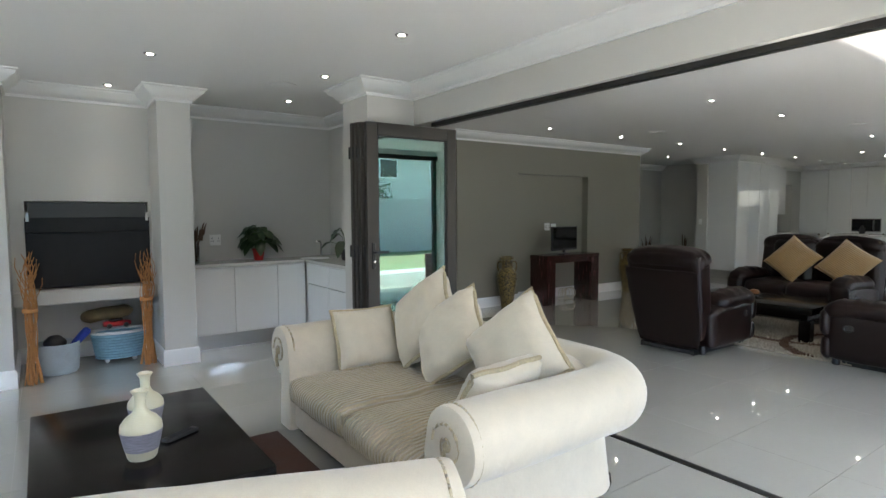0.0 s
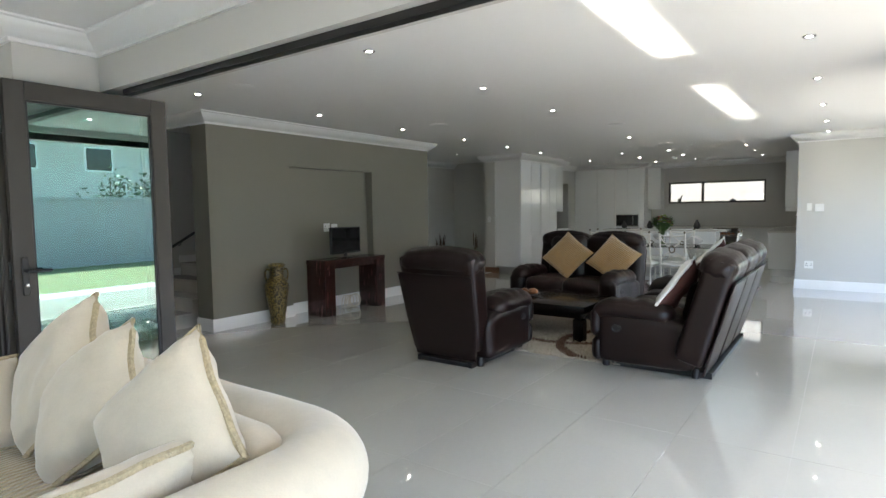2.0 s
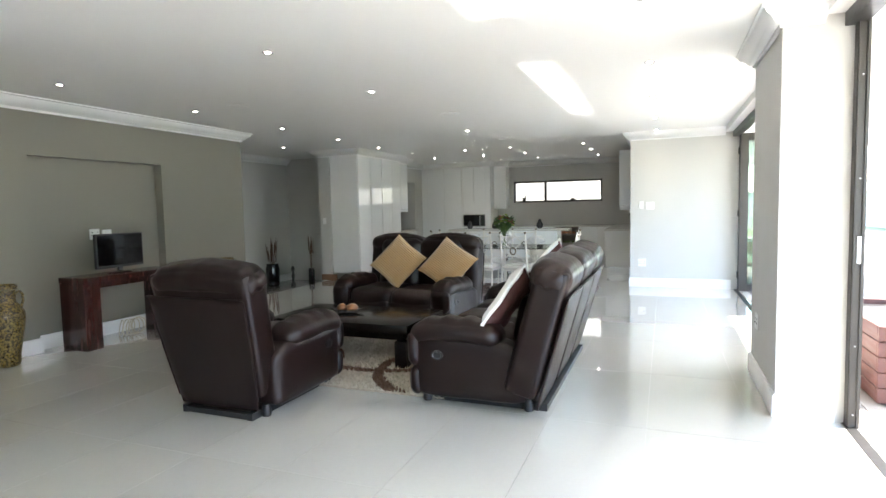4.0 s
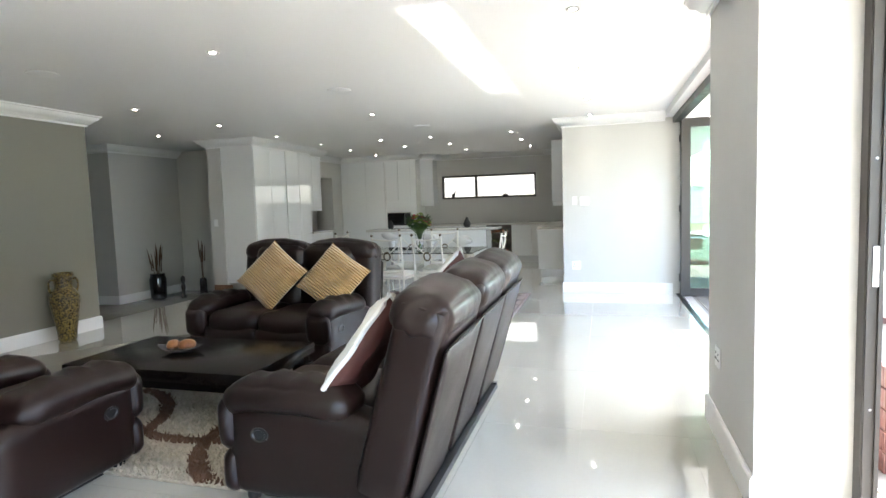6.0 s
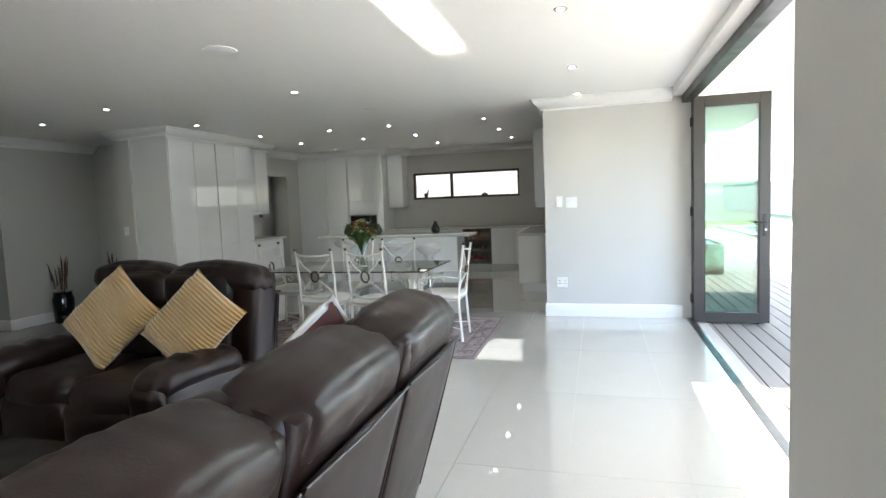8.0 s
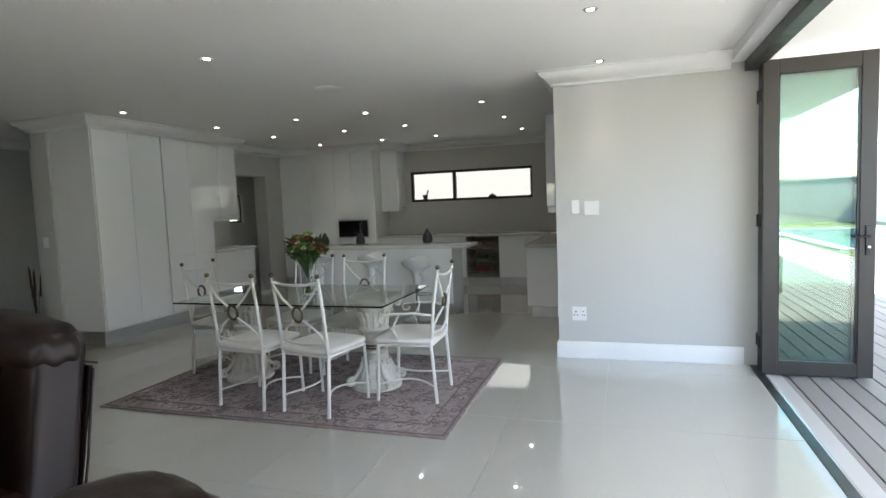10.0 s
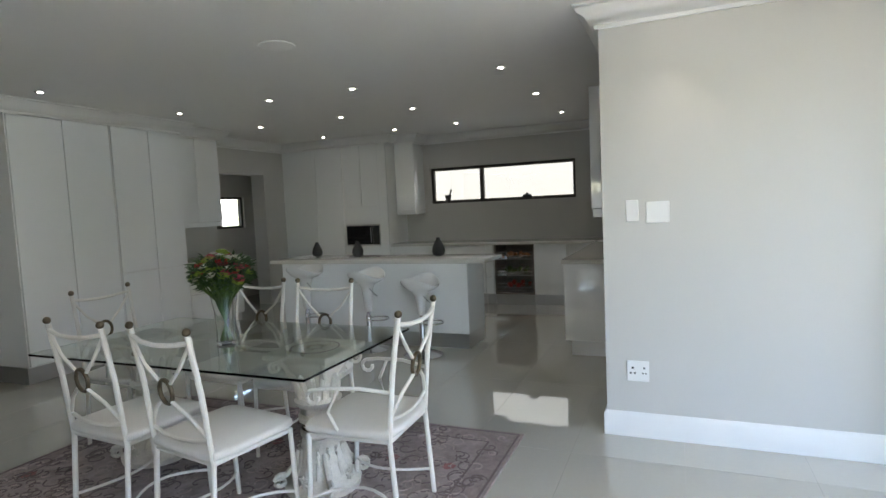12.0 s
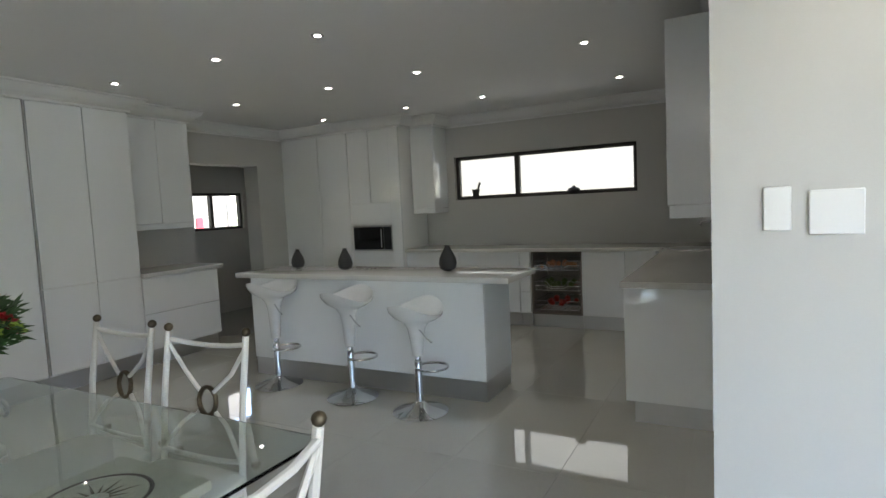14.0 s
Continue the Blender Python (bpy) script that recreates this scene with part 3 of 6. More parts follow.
part("frame", boxes((0.0, 0.03, -0.30, 0.30, 0, 0.33), bevel=0.004), STEEL, mw)
part("door", boxes((-0.008, 0.0, -0.17, 0.29, 0.02, 0.31), bevel=0.003), BLACK_GLOSS, mw)
part("control_panel", boxes((-0.008, 0.0, -0.29, -0.175, 0.02, 0.31), bevel=0.003), BLACK, mw)
part("handle", tube([(-0.03, -0.155, 0.05), (-0.03, -0.155, 0.28)], 0.006), STEEL, mw)

base_defs = [(4.14, 4.875), (3.37, 4.135)]
for a, b in base_defs:
    cabinet("base_cabinet", "glossy white base cabinet under the window worktop", (16.422, 16.995, a, b, 0.15, 0.858), fronts_x((a, b), 16.4, 0.16, 0.69) + fronts_x((a, b), 16.4, 0.693, 0.852, "drawer_front"), (16.45, 16.95, a, b, 0, 0.148), "window base cabinets")
cabinet("base_cabinet", "slim glossy white drawer stack", (16.422, 16.995, 3.24, 3.365, 0.15, 0.858), fronts_x((3.24, 3.365), 16.4, 0.16, 0.40, "drawer_front") + fronts_x((3.24, 3.365), 16.4, 0.403, 0.62, "drawer_front") + fronts_x((3.24, 3.365), 16.4, 0.623, 0.852, "drawer_front"), (16.45, 16.95, 3.24, 3.365, 0, 0.148))
cabinet("base_cabinet", "glossy white base cabinet with one door", (16.422, 16.995, 1.9, 2.655, 0.15, 0.858), fronts_x((2.2, 2.655), 16.4, 0.16, 0.852), (16.45, 16.95, 1.9, 2.655, 0, 0.148))
rack = thing("basket_unit", "open pull-out unit with three wire vegetable baskets", "basket unit", (16.41, 2.945, 0))
# Carcass colour is darkened to hold the shade inside the open unit
part("body", boxes((0.0, 0.58, -0.285, -0.27, 0.15, 0.858), (0.0, 0.58, 0.27, 0.285, 0.15, 0.858), (0.0, 0.58, -0.27, 0.27, 0.15, 0.165), (0.56, 0.58, -0.27, 0.27, 0.165, 0.858)), mat("shadowed_carcass", (0.20, 0.17, 0.15), 0.6), rack, smooth=False)
part("plinth", boxes((0.04, 0.5, -0.285, 0.285, 0, 0.148)), STEEL, rack, smooth=False)
VEG = [mat("onion_skin", (0.42, 0.16, 0.07), 0.5, vary=0.3), mat("tomato_red", (0.36, 0.04, 0.025), 0.35, vary=0.2), mat("squash_green", (0.09, 0.11, 0.03), 0.5, vary=0.3)]
for k, z in enumerate((0.20, 0.42, 0.65)):
    bk = bmesh.new()
    for zz in (0.0, 0.05, 0.10):
        tube([(0.02, -0.25, z + zz), (0.02, -0.12, z + zz), (0.02, -0.08, z + zz * 0.45), (0.02, 0.08, z + zz * 0.45), (0.02, 0.12, z + zz), (0.02, 0.25, z + zz), (0.5, 0.25, z + zz), (0.5, -0.25, z + zz)], 0.004, 6, bk, closed=True)
    for i in range(9):
        y = -0.24 + i * 0.06
        tube([(0.02, y, z + 0.045), (0.02, y, z), (0.5, y, z)], 0.003, 5, bk)
    b = part("basket", bk, CHROME, rack, "chrome wire basket")
    vg = bmesh.new()
    for i in range(14):
        s = 0.028 + 0.012 * random.random()
        bmesh.ops.create_icosphere(vg, subdivisions=1, radius=s, matrix=Matrix.Translation((0.06 + 0.36 * random.random(), random.uniform(-0.2, 0.2), z + s + 0.004 + 0.03 * random.random())))
    tagged(part("vegetables", vg, VEG[(k + 1) % 3], b, "loose onions and vegetables"), kind="stuff")
# run along the south wall
cabinet("base_cabinet", "glossy white end cabinet of the side run", (13.952, 14.9, 1.22, 1.757, 0.14, 0.858), [("end_panel", (13.93, 13.95, 1.22, 1.78, 0.14, 0.858)), ("door", (13.955, 14.425, 1.76, 1.78, 0.15, 0.85)), ("door", (14.43, 14.9, 1.76, 1.78, 0.15, 0.85))], (13.96, 14.9, 1.22, 1.73, 0, 0.138))
cabinet("base_cabinet", "glossy white base cabinet below the sink", (14.905, 16.4, 1.22, 1.757, 0.14, 0.858), [("door", (14.91, 15.65, 1.76, 1.78, 0.15, 0.85)), ("door", (15.655, 16.39, 1.76, 1.78, 0.15, 0.85))], (14.905, 16.4, 1.22, 1.73, 0, 0.138))
cabinet("wall_cabinet", "glossy white wall cabinet on the side wall", (14.0, 15.4, 1.22, 1.50, 1.36, 2.45), [("door", (14.0, 14.69, 1.502, 1.522, 1.36, 2.43)), ("door", (14.7, 15.4, 1.502, 1.522, 1.36, 2.43)), ("end_panel", (13.98, 13.998, 1.22, 1.522, 1.36, 2.45)), ("light_rail", (13.98, 15.4, 1.22, 1.51, 1.28, 1.357))])
solid("worktop", boxes((16.37, 16.995, 1.22, 4.875, 0.862, 0.90), (13.90, 16.369, 1.22, 1.80, 0.862, 0.90), bevel=0.004), STONE, "pale stone worktop along window and side wall", "worktop")
solid("worktop", boxes((13.72, 14.66, 6.17, 6.828, 0.87, 0.908), bevel=0.004), STONE, "pale stone worktop on the drawer unit", "worktop")
solid("splashback", boxes((13.73, 14.6, 6.815, 6.828, 0.91, 1.31)), STONE, "pale stone splashback panel", "splashback", S, smooth=False)
# island
isl = thing("kitchen_island", "glossy white kitchen island with a thick pale stone top", "kitchen island", (14.36, 3.87, 0))
part("body", boxes((-0.40, 0.06, -1.11, 1.11, 0.15, 0.868)), WHITE, isl, smooth=False)
for a, b in ((-1.13, 1.13),):
    part("front_panel", boxes((-0.42, -0.40, a, b, 0.15, 0.868), bevel=0.002), GLOSS, isl)
for y in (-1.13, 1.11):
    part("end_panel", boxes((-0.398, 0.08, y, y + 0.02, 0.15, 0.868), bevel=0.002), GLOSS, isl)
part("plinth", boxes((-0.41, 0.07, -1.125, 1.125, 0, 0.148)), STEEL, isl, "brushed metal kick plate", smooth=False)
part("top", boxes((-0.47, 0.12, -1.34, 1.26, 0.87, 0.912), bevel=0.005, seg=2), STONE, isl, "pale stone slab")
# sink and tap
sink = thing("sink", "round stainless steel sink with a tall mixer tap", "sink", (16.25, 1.55, 0.90))
part("bowl", lathe([(0.20, 0.004), (0.215, 0.004), (0.215, 0.0), (0.20, 0.0)], 28), STEEL, sink)
part("drain", lathe([(0.001, 0.001), (0.2, 0.0025)], 28), STEEL, sink)
part("tap", tube([(0.0, -0.22, 0.0), (0, -0.22, 0.22), (0, -0.19, 0.26), (0, -0.10, 0.26), (0, -0.08, 0.22)], 0.014, 10), CHROME, sink)
part("lever", tube([(0.0, -0.22, 0.10), (0.07, -0.22, 0.14)], 0.008), CHROME, sink)

# window
win = thing("window_1", "long dark-framed kitchen window looking onto a glowing cream backdrop", "window", (17.09, 3.295, 1.49), kind=S)
part("frame", boxes((-0.03, 0.03, -1.145, 1.145, 0, 0.045), (-0.03, 0.03, -1.145, 1.145, 0.515, 0.56), (-0.03, 0.03, -1.145, -1.10, 0.045, 0.515), (-0.03, 0.03, 1.10, 1.145, 0.045, 0.515), (-0.03, 0.03, 0.27, 0.33, 0.045, 0.515)), BRONZE, win, smooth=False)
for a, b in ((-1.10, 0.27), (0.33, 1.10)):
    p = part("pane", boxes((-0.003, 0.003, a, b, 0.045, 0.515)), pane_mat("clear_glazing", (0.95, 0.97, 0.96), 0.0), win, smooth=False)
    p.visible_shadow = False
win2 = thing("window_2", "dark-framed scullery window onto a washing line", "window", (16.05, 7.97, 1.23), kind=S)
part("frame", boxes((-0.55, 0.55, -0.03, 0.03, 0, 0.04), (-0.55, 0.55, -0.03, 0.03, 0.50, 0.54), (-0.55, -0.51, -0.03, 0.03, 0.04, 0.50), (0.51, 0.55, -0.03, 0.03, 0.04, 0.50), (-0.025, 0.025, -0.03, 0.03, 0.04, 0.50)), BRONZE, win2, smooth=False)
line = thing("washing_line", "washing line hung with red, white and dark clothes", "washing line", (16.2, 9.6, 0))
for k, (col, gw, gh) in enumerate((((0.03, 0.03, 0.05), 0.20, 0.34), ((0.05, 0.05, 0.07), 0.16, 0.40), ((0.35, 0.36, 0.4), 0.18, 0.30), ((0.03, 0.03, 0.04), 0.22, 0.42), ((0.5, 0.03, 0.05), 0.18, 0.38), ((0.7, 0.45, 0.47), 0.20, 0.34), ((0.75, 0.74, 0.72), 0.24, 0.36), ((0.45, 0.03, 0.05), 0.14, 0.40))):
    g = soft_block(gw, 0.02, gh, 0.008, 8, 0, 0.02, k)
    part("garment", g, mat("cloth", col, 0.85), line, m=pose(-1.0 + 0.28 * k, 0, 1.42 - gh))
part("cord", tube([(-1.4, 0, 1.44), (0, 0, 1.42), (1.6, 0, 1.44)], 0.004), WHITE, line)
for x in (-1.4, 1.6):
    part("post", lathe([(0.03, -0.12), (0.03, 1.7)], 10), STEEL, line, m=pose(x, 0, 0))

# ornaments on island and sill
CHAR = mat("charcoal_ceramic", (0.035, 0.035, 0.036), 0.55, vary=0.2, scale=20, bump=0.1)


def bud_vase(x, y, s=1.0):
    ob = solid("bud_vase", lathe([(0.02 * s, 0), (0.052 * s, 0.015 * s), (0.062 * s, 0.05 * s), (0.055 * s, 0.09 * s), (0.03 * s, 0.14 * s), (0.017 * s, 0.165 * s), (0.019 * s, 0.175 * s), (0.012 * s, 0.175 * s)], 24), CHAR, "charcoal teardrop bud vase on the island", "vase", group="island bud vases", at=(x, y, 0.912))
    return ob


for x, y, s in ((14.3, 4.76, 1.0), (14.23, 4.16, 1.05), (14.25, 3.17, 1.15)):
    bud_vase(x, y, s)
mor = thing("mortar", "dark stone mortar with its pestle on the window sill", "mortar", (17.04, 4.16, 1.492))
part("bowl", lathe([(0.035, 0), (0.04, 0.012), (0.036, 0.03), (0.05, 0.11), (0.053, 0.125), (0.043, 0.125), (0.036, 0.05)], 20), CHAR, mor)
part("pestle", tube([(0, 0.0, 0.05), (0, -0.035, 0.14), (0, -0.06, 0.21)], 0.011, 8, taper=0.016), CHAR, mor)
solid("sill_bowl", lathe([(0.03, 0), (0.05, 0.012), (0.075, 0.045), (0.06, 0.07), (0.025, 0.082), (0.012, 0.10)], 24), CHAR, "small dark lidded bowl on the window sill", "bowl", at=(17.04, 2.88, 1.492))


def bar_stool(x, y, turn, drop=0.0):
    ob = thing("bar_stool", "white scoop-seat bar stool on a chrome pedestal", "bar stool", (x, y, 0, 0, 0, turn), "bar stools at the island")
    part("base", lathe([(0.19, 0), (0.195, 0.008), (0.17, 0.018), (0.07, 0.045), (0.035, 0.07), (0.028, 0.08)], 32), CHROME, ob)
    part("column", lathe([(0.026, 0.07), (0.026, 0.36), (0.02, 0.365), (0.02, 0.42)], 16), CHROME, ob)
    part("footrest", tube(arc((-0.11, 0, 0.33), 0.11, 0, 360, 24)[:-1], 0.009, 8, closed=True), CHROME, ob)
    s = bmesh.new()
    lathe([(0.036, 0.40), (0.042, 0.46), (0.048, 0.60), (0.062, 0.69), (0.10, 0.735), (0.17, 0.765), (0.215, 0.80), (0.222, 0.825), (0.212, 0.826), (0.17, 0.785), (0.10, 0.76), (0.001, 0.752)], 32, s)
    for v in s.verts:
        if v.co.z > 0.69:
            k = (v.co.z - 0.69) / 0.135
            v.co.z += 0.05 * k * (v.co.y / 0.2) ** 2 - 0.03 * k * max(0, -v.co.x) / 0.2
            v.co.x *= 0.82
    for v in s.verts:
        v.co.z -= drop * min(1, max(0, (v.co.z - 0.46) / 0.14))
    part("seat", s, mat("white_abs_plastic", (0.78, 0.78, 0.77), 0.12), ob, "moulded glossy white seat")
    part("lift_lever", tube([(-0.03, 0.03, 0.70 - drop), (-0.12, 0.07, 0.64 - drop), (-0.16, 0.08, 0.62 - drop)], 0.006), CHROME, ob)
    return ob


bar_stool(13.74, 4.54, 90)
bar_stool(13.70, 3.75, 90, 0.045)
bar_stool(13.62, 3.11, 90, 0.10)


def plate(name, label, rows_toggle, at, w, h, cat):
    """A white wall plate facing local -y, its centre at the origin."""
    ob = thing(name, label, cat, at)
    part("plate", boxes((-w / 2, w / 2, -0.009, 0, -h / 2, h / 2), bevel=0.003), WHITE, ob)
    for i, (a, b, s1, s2, kind) in enumerate(rows_toggle):
        part(kind, boxes((a - s1 / 2, a + s1 / 2, -0.0115, -0.009, b - s2 / 2, b + s2 / 2)), WHITE if kind != "socket_hole" else BLACK, ob, smooth=False)
    return ob


PX = pose(12.218, 1.045, 1.365, 0, 0, -90)
plate("light_switch", "single white light switch plate", [(0, 0, 0.02, 0.03, "rocker"), (0, 0.045, 0.006, 0.006, "screw"), (0, -0.045, 0.006, 0.006, "screw")], PX, 0.07, 0.125, "light switch")
plate("light_switch", "square white blank plate with two screws", [(0, 0.045, 0.006, 0.006, "screw"), (0, -0.045, 0.006, 0.006, "screw")], pose(12.218, 0.905, 1.352, 0, 0, -90), 0.128, 0.125, "wall plate")
SOCK = [(-0.03, 0.02, 0.012, 0.012, "socket_hole"), (-0.042, -0.012, 0.01, 0.01, "socket_hole"), (-0.018, -0.012, 0.01, 0.01, "socket_hole"), (0.035, 0.02, 0.01, 0.01, "socket_hole"), (0.027, -0.012, 0.008, 0.008, "socket_hole"), (0.044, -0.012, 0.008, 0.008, "socket_hole"), (0.0, 0.04, 0.02, 0.012, "rocker")]
plate("power_socket", "white double power socket low on the wall", SOCK, pose(12.218, 1.03, 0.405, 0, 0, -90), 0.125, 0.125, "socket")

# ---- living room ----
def xf(*a):
    return pose(*a)


def leather_seat(name, label, category, units, total, at, group="", tilt=12, arm=0.19, top=1.0, over=0.0):
    """A reclining leather seat of several places. Local: faces +y, rear foot line at y = 0, centred on x; total is its full width."""
    ob = thing(name, label, category, at, group)
    w = (total + over) / units
    inner = total - 2 * arm
    sw = inner / units
    back_h = top - 0.14
    for i in range(units):
        cx = -total / 2 - over + w * (i + 0.5)
        sx_ = -inner / 2 + sw * (i + 0.5)
        part("seat", soft_block(sw - 0.006, 0.62, 0.22, 0.08, 10, 0.03, 0.012, i * 3.1), LEATHER, ob, m=xf(sx_, 0.60, 0.26))
        part("front_panel", soft_block(sw - 0.01, 0.10, 0.30, 0.045, 8, 0.012, 0.006, i), LEATHER, ob, m=xf(sx_, 0.89, 0.06))
        core = soft_block(w - 0.014, 0.23, back_h - 0.01, 0.05, 12, 0.006, 0.002, i + 9.0)
        for v in core.verts:
            v.co.y += 0.032
            if units == 1:
                v.co.x *= 0.84 + 0.16 * v.co.z / back_h
        back = part("backrest", core, LEATHER, ob, m=xf(cx, 0.10, 0.14, tilt, 0, 0))
        # the headrest cap is gathered in short folds and meets the flat rear panel in a seam
        head = soft_block(w - 0.002, 0.27, 0.20, 0.088, 18, 0.012, 0.004, i + 5.0)
        for v in head.verts:
            e = abs(2 * v.co.x / w) ** 4
            v.co.z -= 0.03 * e * max(0, v.co.z) / 0.2
            v.co.y *= 1 - 0.05 * e
            v.co.z += 0.010 * math.cos(v.co.x / w * 6.28) + 0.006 * noise.noise(Vector((v.co.x * 26, v.co.y * 5, i)))
            v.co.y += 0.007 * noise.noise(Vector((v.co.x * 34, v.co.z * 7, i + 3)))
            fold = max(0, abs(2 * v.co.x / w) - 0.62) / 0.38
            v.co.z += 0.008 * fold * math.sin(v.co.y * 70 + v.co.x * 40)
        part("headrest", head, LEATHER, back, m=xf(0, 0.047, back_h - 0.168))
        part("seam", tube([(-w / 2 + 0.012, -0.112, back_h - 0.150), (0, -0.120, back_h - 0.156), (w / 2 - 0.012, -0.112, back_h - 0.150)], 0.005, 6), LEATHER, back)
        part("head_pad", soft_block(sw - 0.02, 0.15, 0.25, 0.07, 10, 0.02, 0.012, i + 6.0), LEATHER, back, m=xf(sx_ - cx, 0.14, back_h - 0.28))
        part("lumbar_pad", soft_block(sw - 0.03, 0.16, 0.36, 0.07, 10, 0.03, 0.012, i + 7.0), LEATHER, back, m=xf(sx_ - cx, 0.15, 0.24))
        panel = soft_block(w - 0.05, 0.022, back_h - 0.10, 0.01, 10, 0.006, 0.0012, i + 2.0)
        for v in panel.verts:
            v.co.x *= 1.0 - (0.10 if units > 1 else 0.17) * (1 - v.co.z / (back_h - 0.1))
        part("rear_panel", panel, LEATHER, back, m=xf(0, -0.101, -0.06))
        for sx in (-1, 1):
            part("piping", tube([(sx * (w / 2 - 0.034) * (0.88 if units == 1 else 1), -0.104, 0.0), (sx * (w / 2 - 0.022) * (0.94 if units == 1 else 1), -0.107, 0.35), (sx * (w / 2 - 0.022), -0.104, back_h - 0.17)], 0.006, 6), LEATHER, back)
    for sx in (-1, 1):
        x = sx * (total / 2 - arm / 2)
        side = soft_block(arm, 0.80, 0.44, 0.05, 10, 0.010, 0.005, sx)
        for v in side.verts:
            if v.co.y < 0:
                v.co.z *= 1 - 0.18 * (v.co.y / 0.4) ** 2
        part("arm", side, LEATHER, ob, m=xf(x, 0.50, 0.06))
        pad = soft_block(arm + 0.05, 0.66, 0.17, 0.083, 14, 0.012, 0.010, sx + 4.0)
        for v in pad.verts:
            v.co.z -= 0.03 * (v.co.y / 0.33) ** 2
            v.co.z += 0.009 * math.sin(v.co.y * 42 + sx) * max(0, v.co.z - 0.08) / 0.09
        part("arm_pad", pad, LEATHER, ob, m=xf(x, 0.60, 0.44))
        part("arm_front", soft_block(arm + 0.012, 0.10, 0.24, 0.048, 8, 0.014, 0.006, sx + 8.0), LEATHER, ob, m=xf(x, 0.905, 0.27))
        part("arm_foot_roll", soft_block(arm + 0.006, 0.09, 0.20, 0.044, 8, 0.012, 0.006, sx + 2.0), LEATHER, ob, m=xf(x, 0.895, 0.065))
        part("pull_cup", lathe([(0.042, -0.004), (0.046, 0.0), (0.046, 0.006), (0.034, 0.008), (0.028, 0.002), (0.001, 0.001)], 20, squash=0.75), BLACK, ob, "black recliner pull", m=xf(sx * (total / 2 + 0.006), 0.72, 0.36, 90, 0, 90 * sx))
        for y in (0.10, 0.84):
            part("foot", lathe([(0.03, 0), (0.035, 0.02), (0.028, 0.08)], 12), BLACK, ob, m=xf(sx * (total / 2 - 0.10), y, 0))
    part("base", boxes((-inner / 2, inner / 2, 0.16, 0.84, 0.06, 0.28)), BLACK, ob, smooth=False)
    part("runner", boxes((-total / 2 + 0.12, -total / 2 + 0.16, -0.02, 0.80, 0.0, 0.05), (total / 2 - 0.16, total / 2 - 0.12, -0.02, 0.80, 0.0, 0.05), (-total / 2 + 0.16, total / 2 - 0.16, -0.02, 0.03, 0.005, 0.04)), BLACK, ob, smooth=False)
    return ob


leather_seat("recliner_armchair", "dark brown leather recliner armchair seen on a bare tiled floor", "armchair", 1, 0.84, (5.22, 3.51, 0, 0, 0, -90), tilt=13, top=1.03)
leather_seat("leather_sofa", "dark brown leather three-seat recliner sofa", "sofa", 3, 2.0, (6.86, 1.43, 0, 0, 0, 0), tilt=16, top=1.02, over=0.10)
leather_seat("leather_loveseat", "dark brown leather two-seat recliner sofa", "sofa", 2, 1.50, (8.75, 3.45, 0, 0, 0, 84), tilt=9, top=1.03)


def cushion(label, at, w, h, t, material, trim=None, group="", seed=0.0, front=None):
    ob = thing("cushion", label, "cushion", at, group)
    if front:
        for nm, mm, keep in (("rear_cover", material, -1), ("front_cover", front, 1)):
            half = pillow(w, h, t, seed)
            gone = [f for f in half.faces if f.calc_center_median().y * keep < 0]
            bmesh.ops.delete(half, geom=gone, context="FACES")
            part(nm, half, mm, ob, "white front" if keep == 1 else "maroon rear")
    else:
        part("cover", pillow(w, h, t, seed), material, ob)
    if trim:
        pts = []
        for a, b in (((-1, 0), (1, 0)), ((1, 0), (1, 1)), ((1, 1), (-1, 1)), ((-1, 1), (-1, 0))):
            for i in range(10):
                k = i / 10
                u, v = a[0] + (b[0] - a[0]) * k, a[1] + (b[1] - a[1]) * k
                q = 1 - 0.07 * (1 - u * u) if v in (0, 1) else 1
                q2 = 1 - 0.07 * (1 - (2 * v - 1) ** 2) if abs(u) == 1 else 1
                pts.append((u * w / 2 * q2, 0.004 * math.sin(i * 5.0), h / 2 + (v - 0.5) * h * q))
        part("trim", tube(pts, 0.013, 6, closed=True), trim, ob)
    return ob


GOLD_C = "mustard gold ribbed velvet cushion on the leather loveseat"
def on_point(x, y, z, lean, turn, w, spin=45):
    return pose(x, y, z, 0, 0, turn) @ pose(0, 0, 0, lean, 0, 0) @ pose(0, 0, 0, 0, spin, 0) @ pose(0, 0, -w / 2)
cushion(GOLD_C, on_point(8.29, 3.63, 0.76, 28, 92, 0.52, 53), 0.52, 0.52, 0.15, GOLD, group="gold cushions", seed=1)
cushion(GOLD_C, on_point(8.27, 2.99, 0.74, 30, 90, 0.52, 57), 0.52, 0.52, 0.15, GOLD, group="gold cushions", seed=2)
MAR = "maroon suede cushion edged in white on the leather sofa"
cushion(MAR, pose(5.86, 1.82, 0.59, 0, 0, -6) @ pose(0, 0, 0, 31, 0, 0) @ pose(0, 0, 0, 0, 24, 0) @ pose(0.22, 0, 0), 0.44, 0.50, 0.13, MAROON, WHITE, "maroon cushions", 3, SEATPAD)
cushion(MAR, on_point(7.33, 1.66, 0.80, 24, -24, 0.44), 0.44, 0.44, 0.14, MAROON, WHITE, "maroon cushions", 4, SEATPAD)

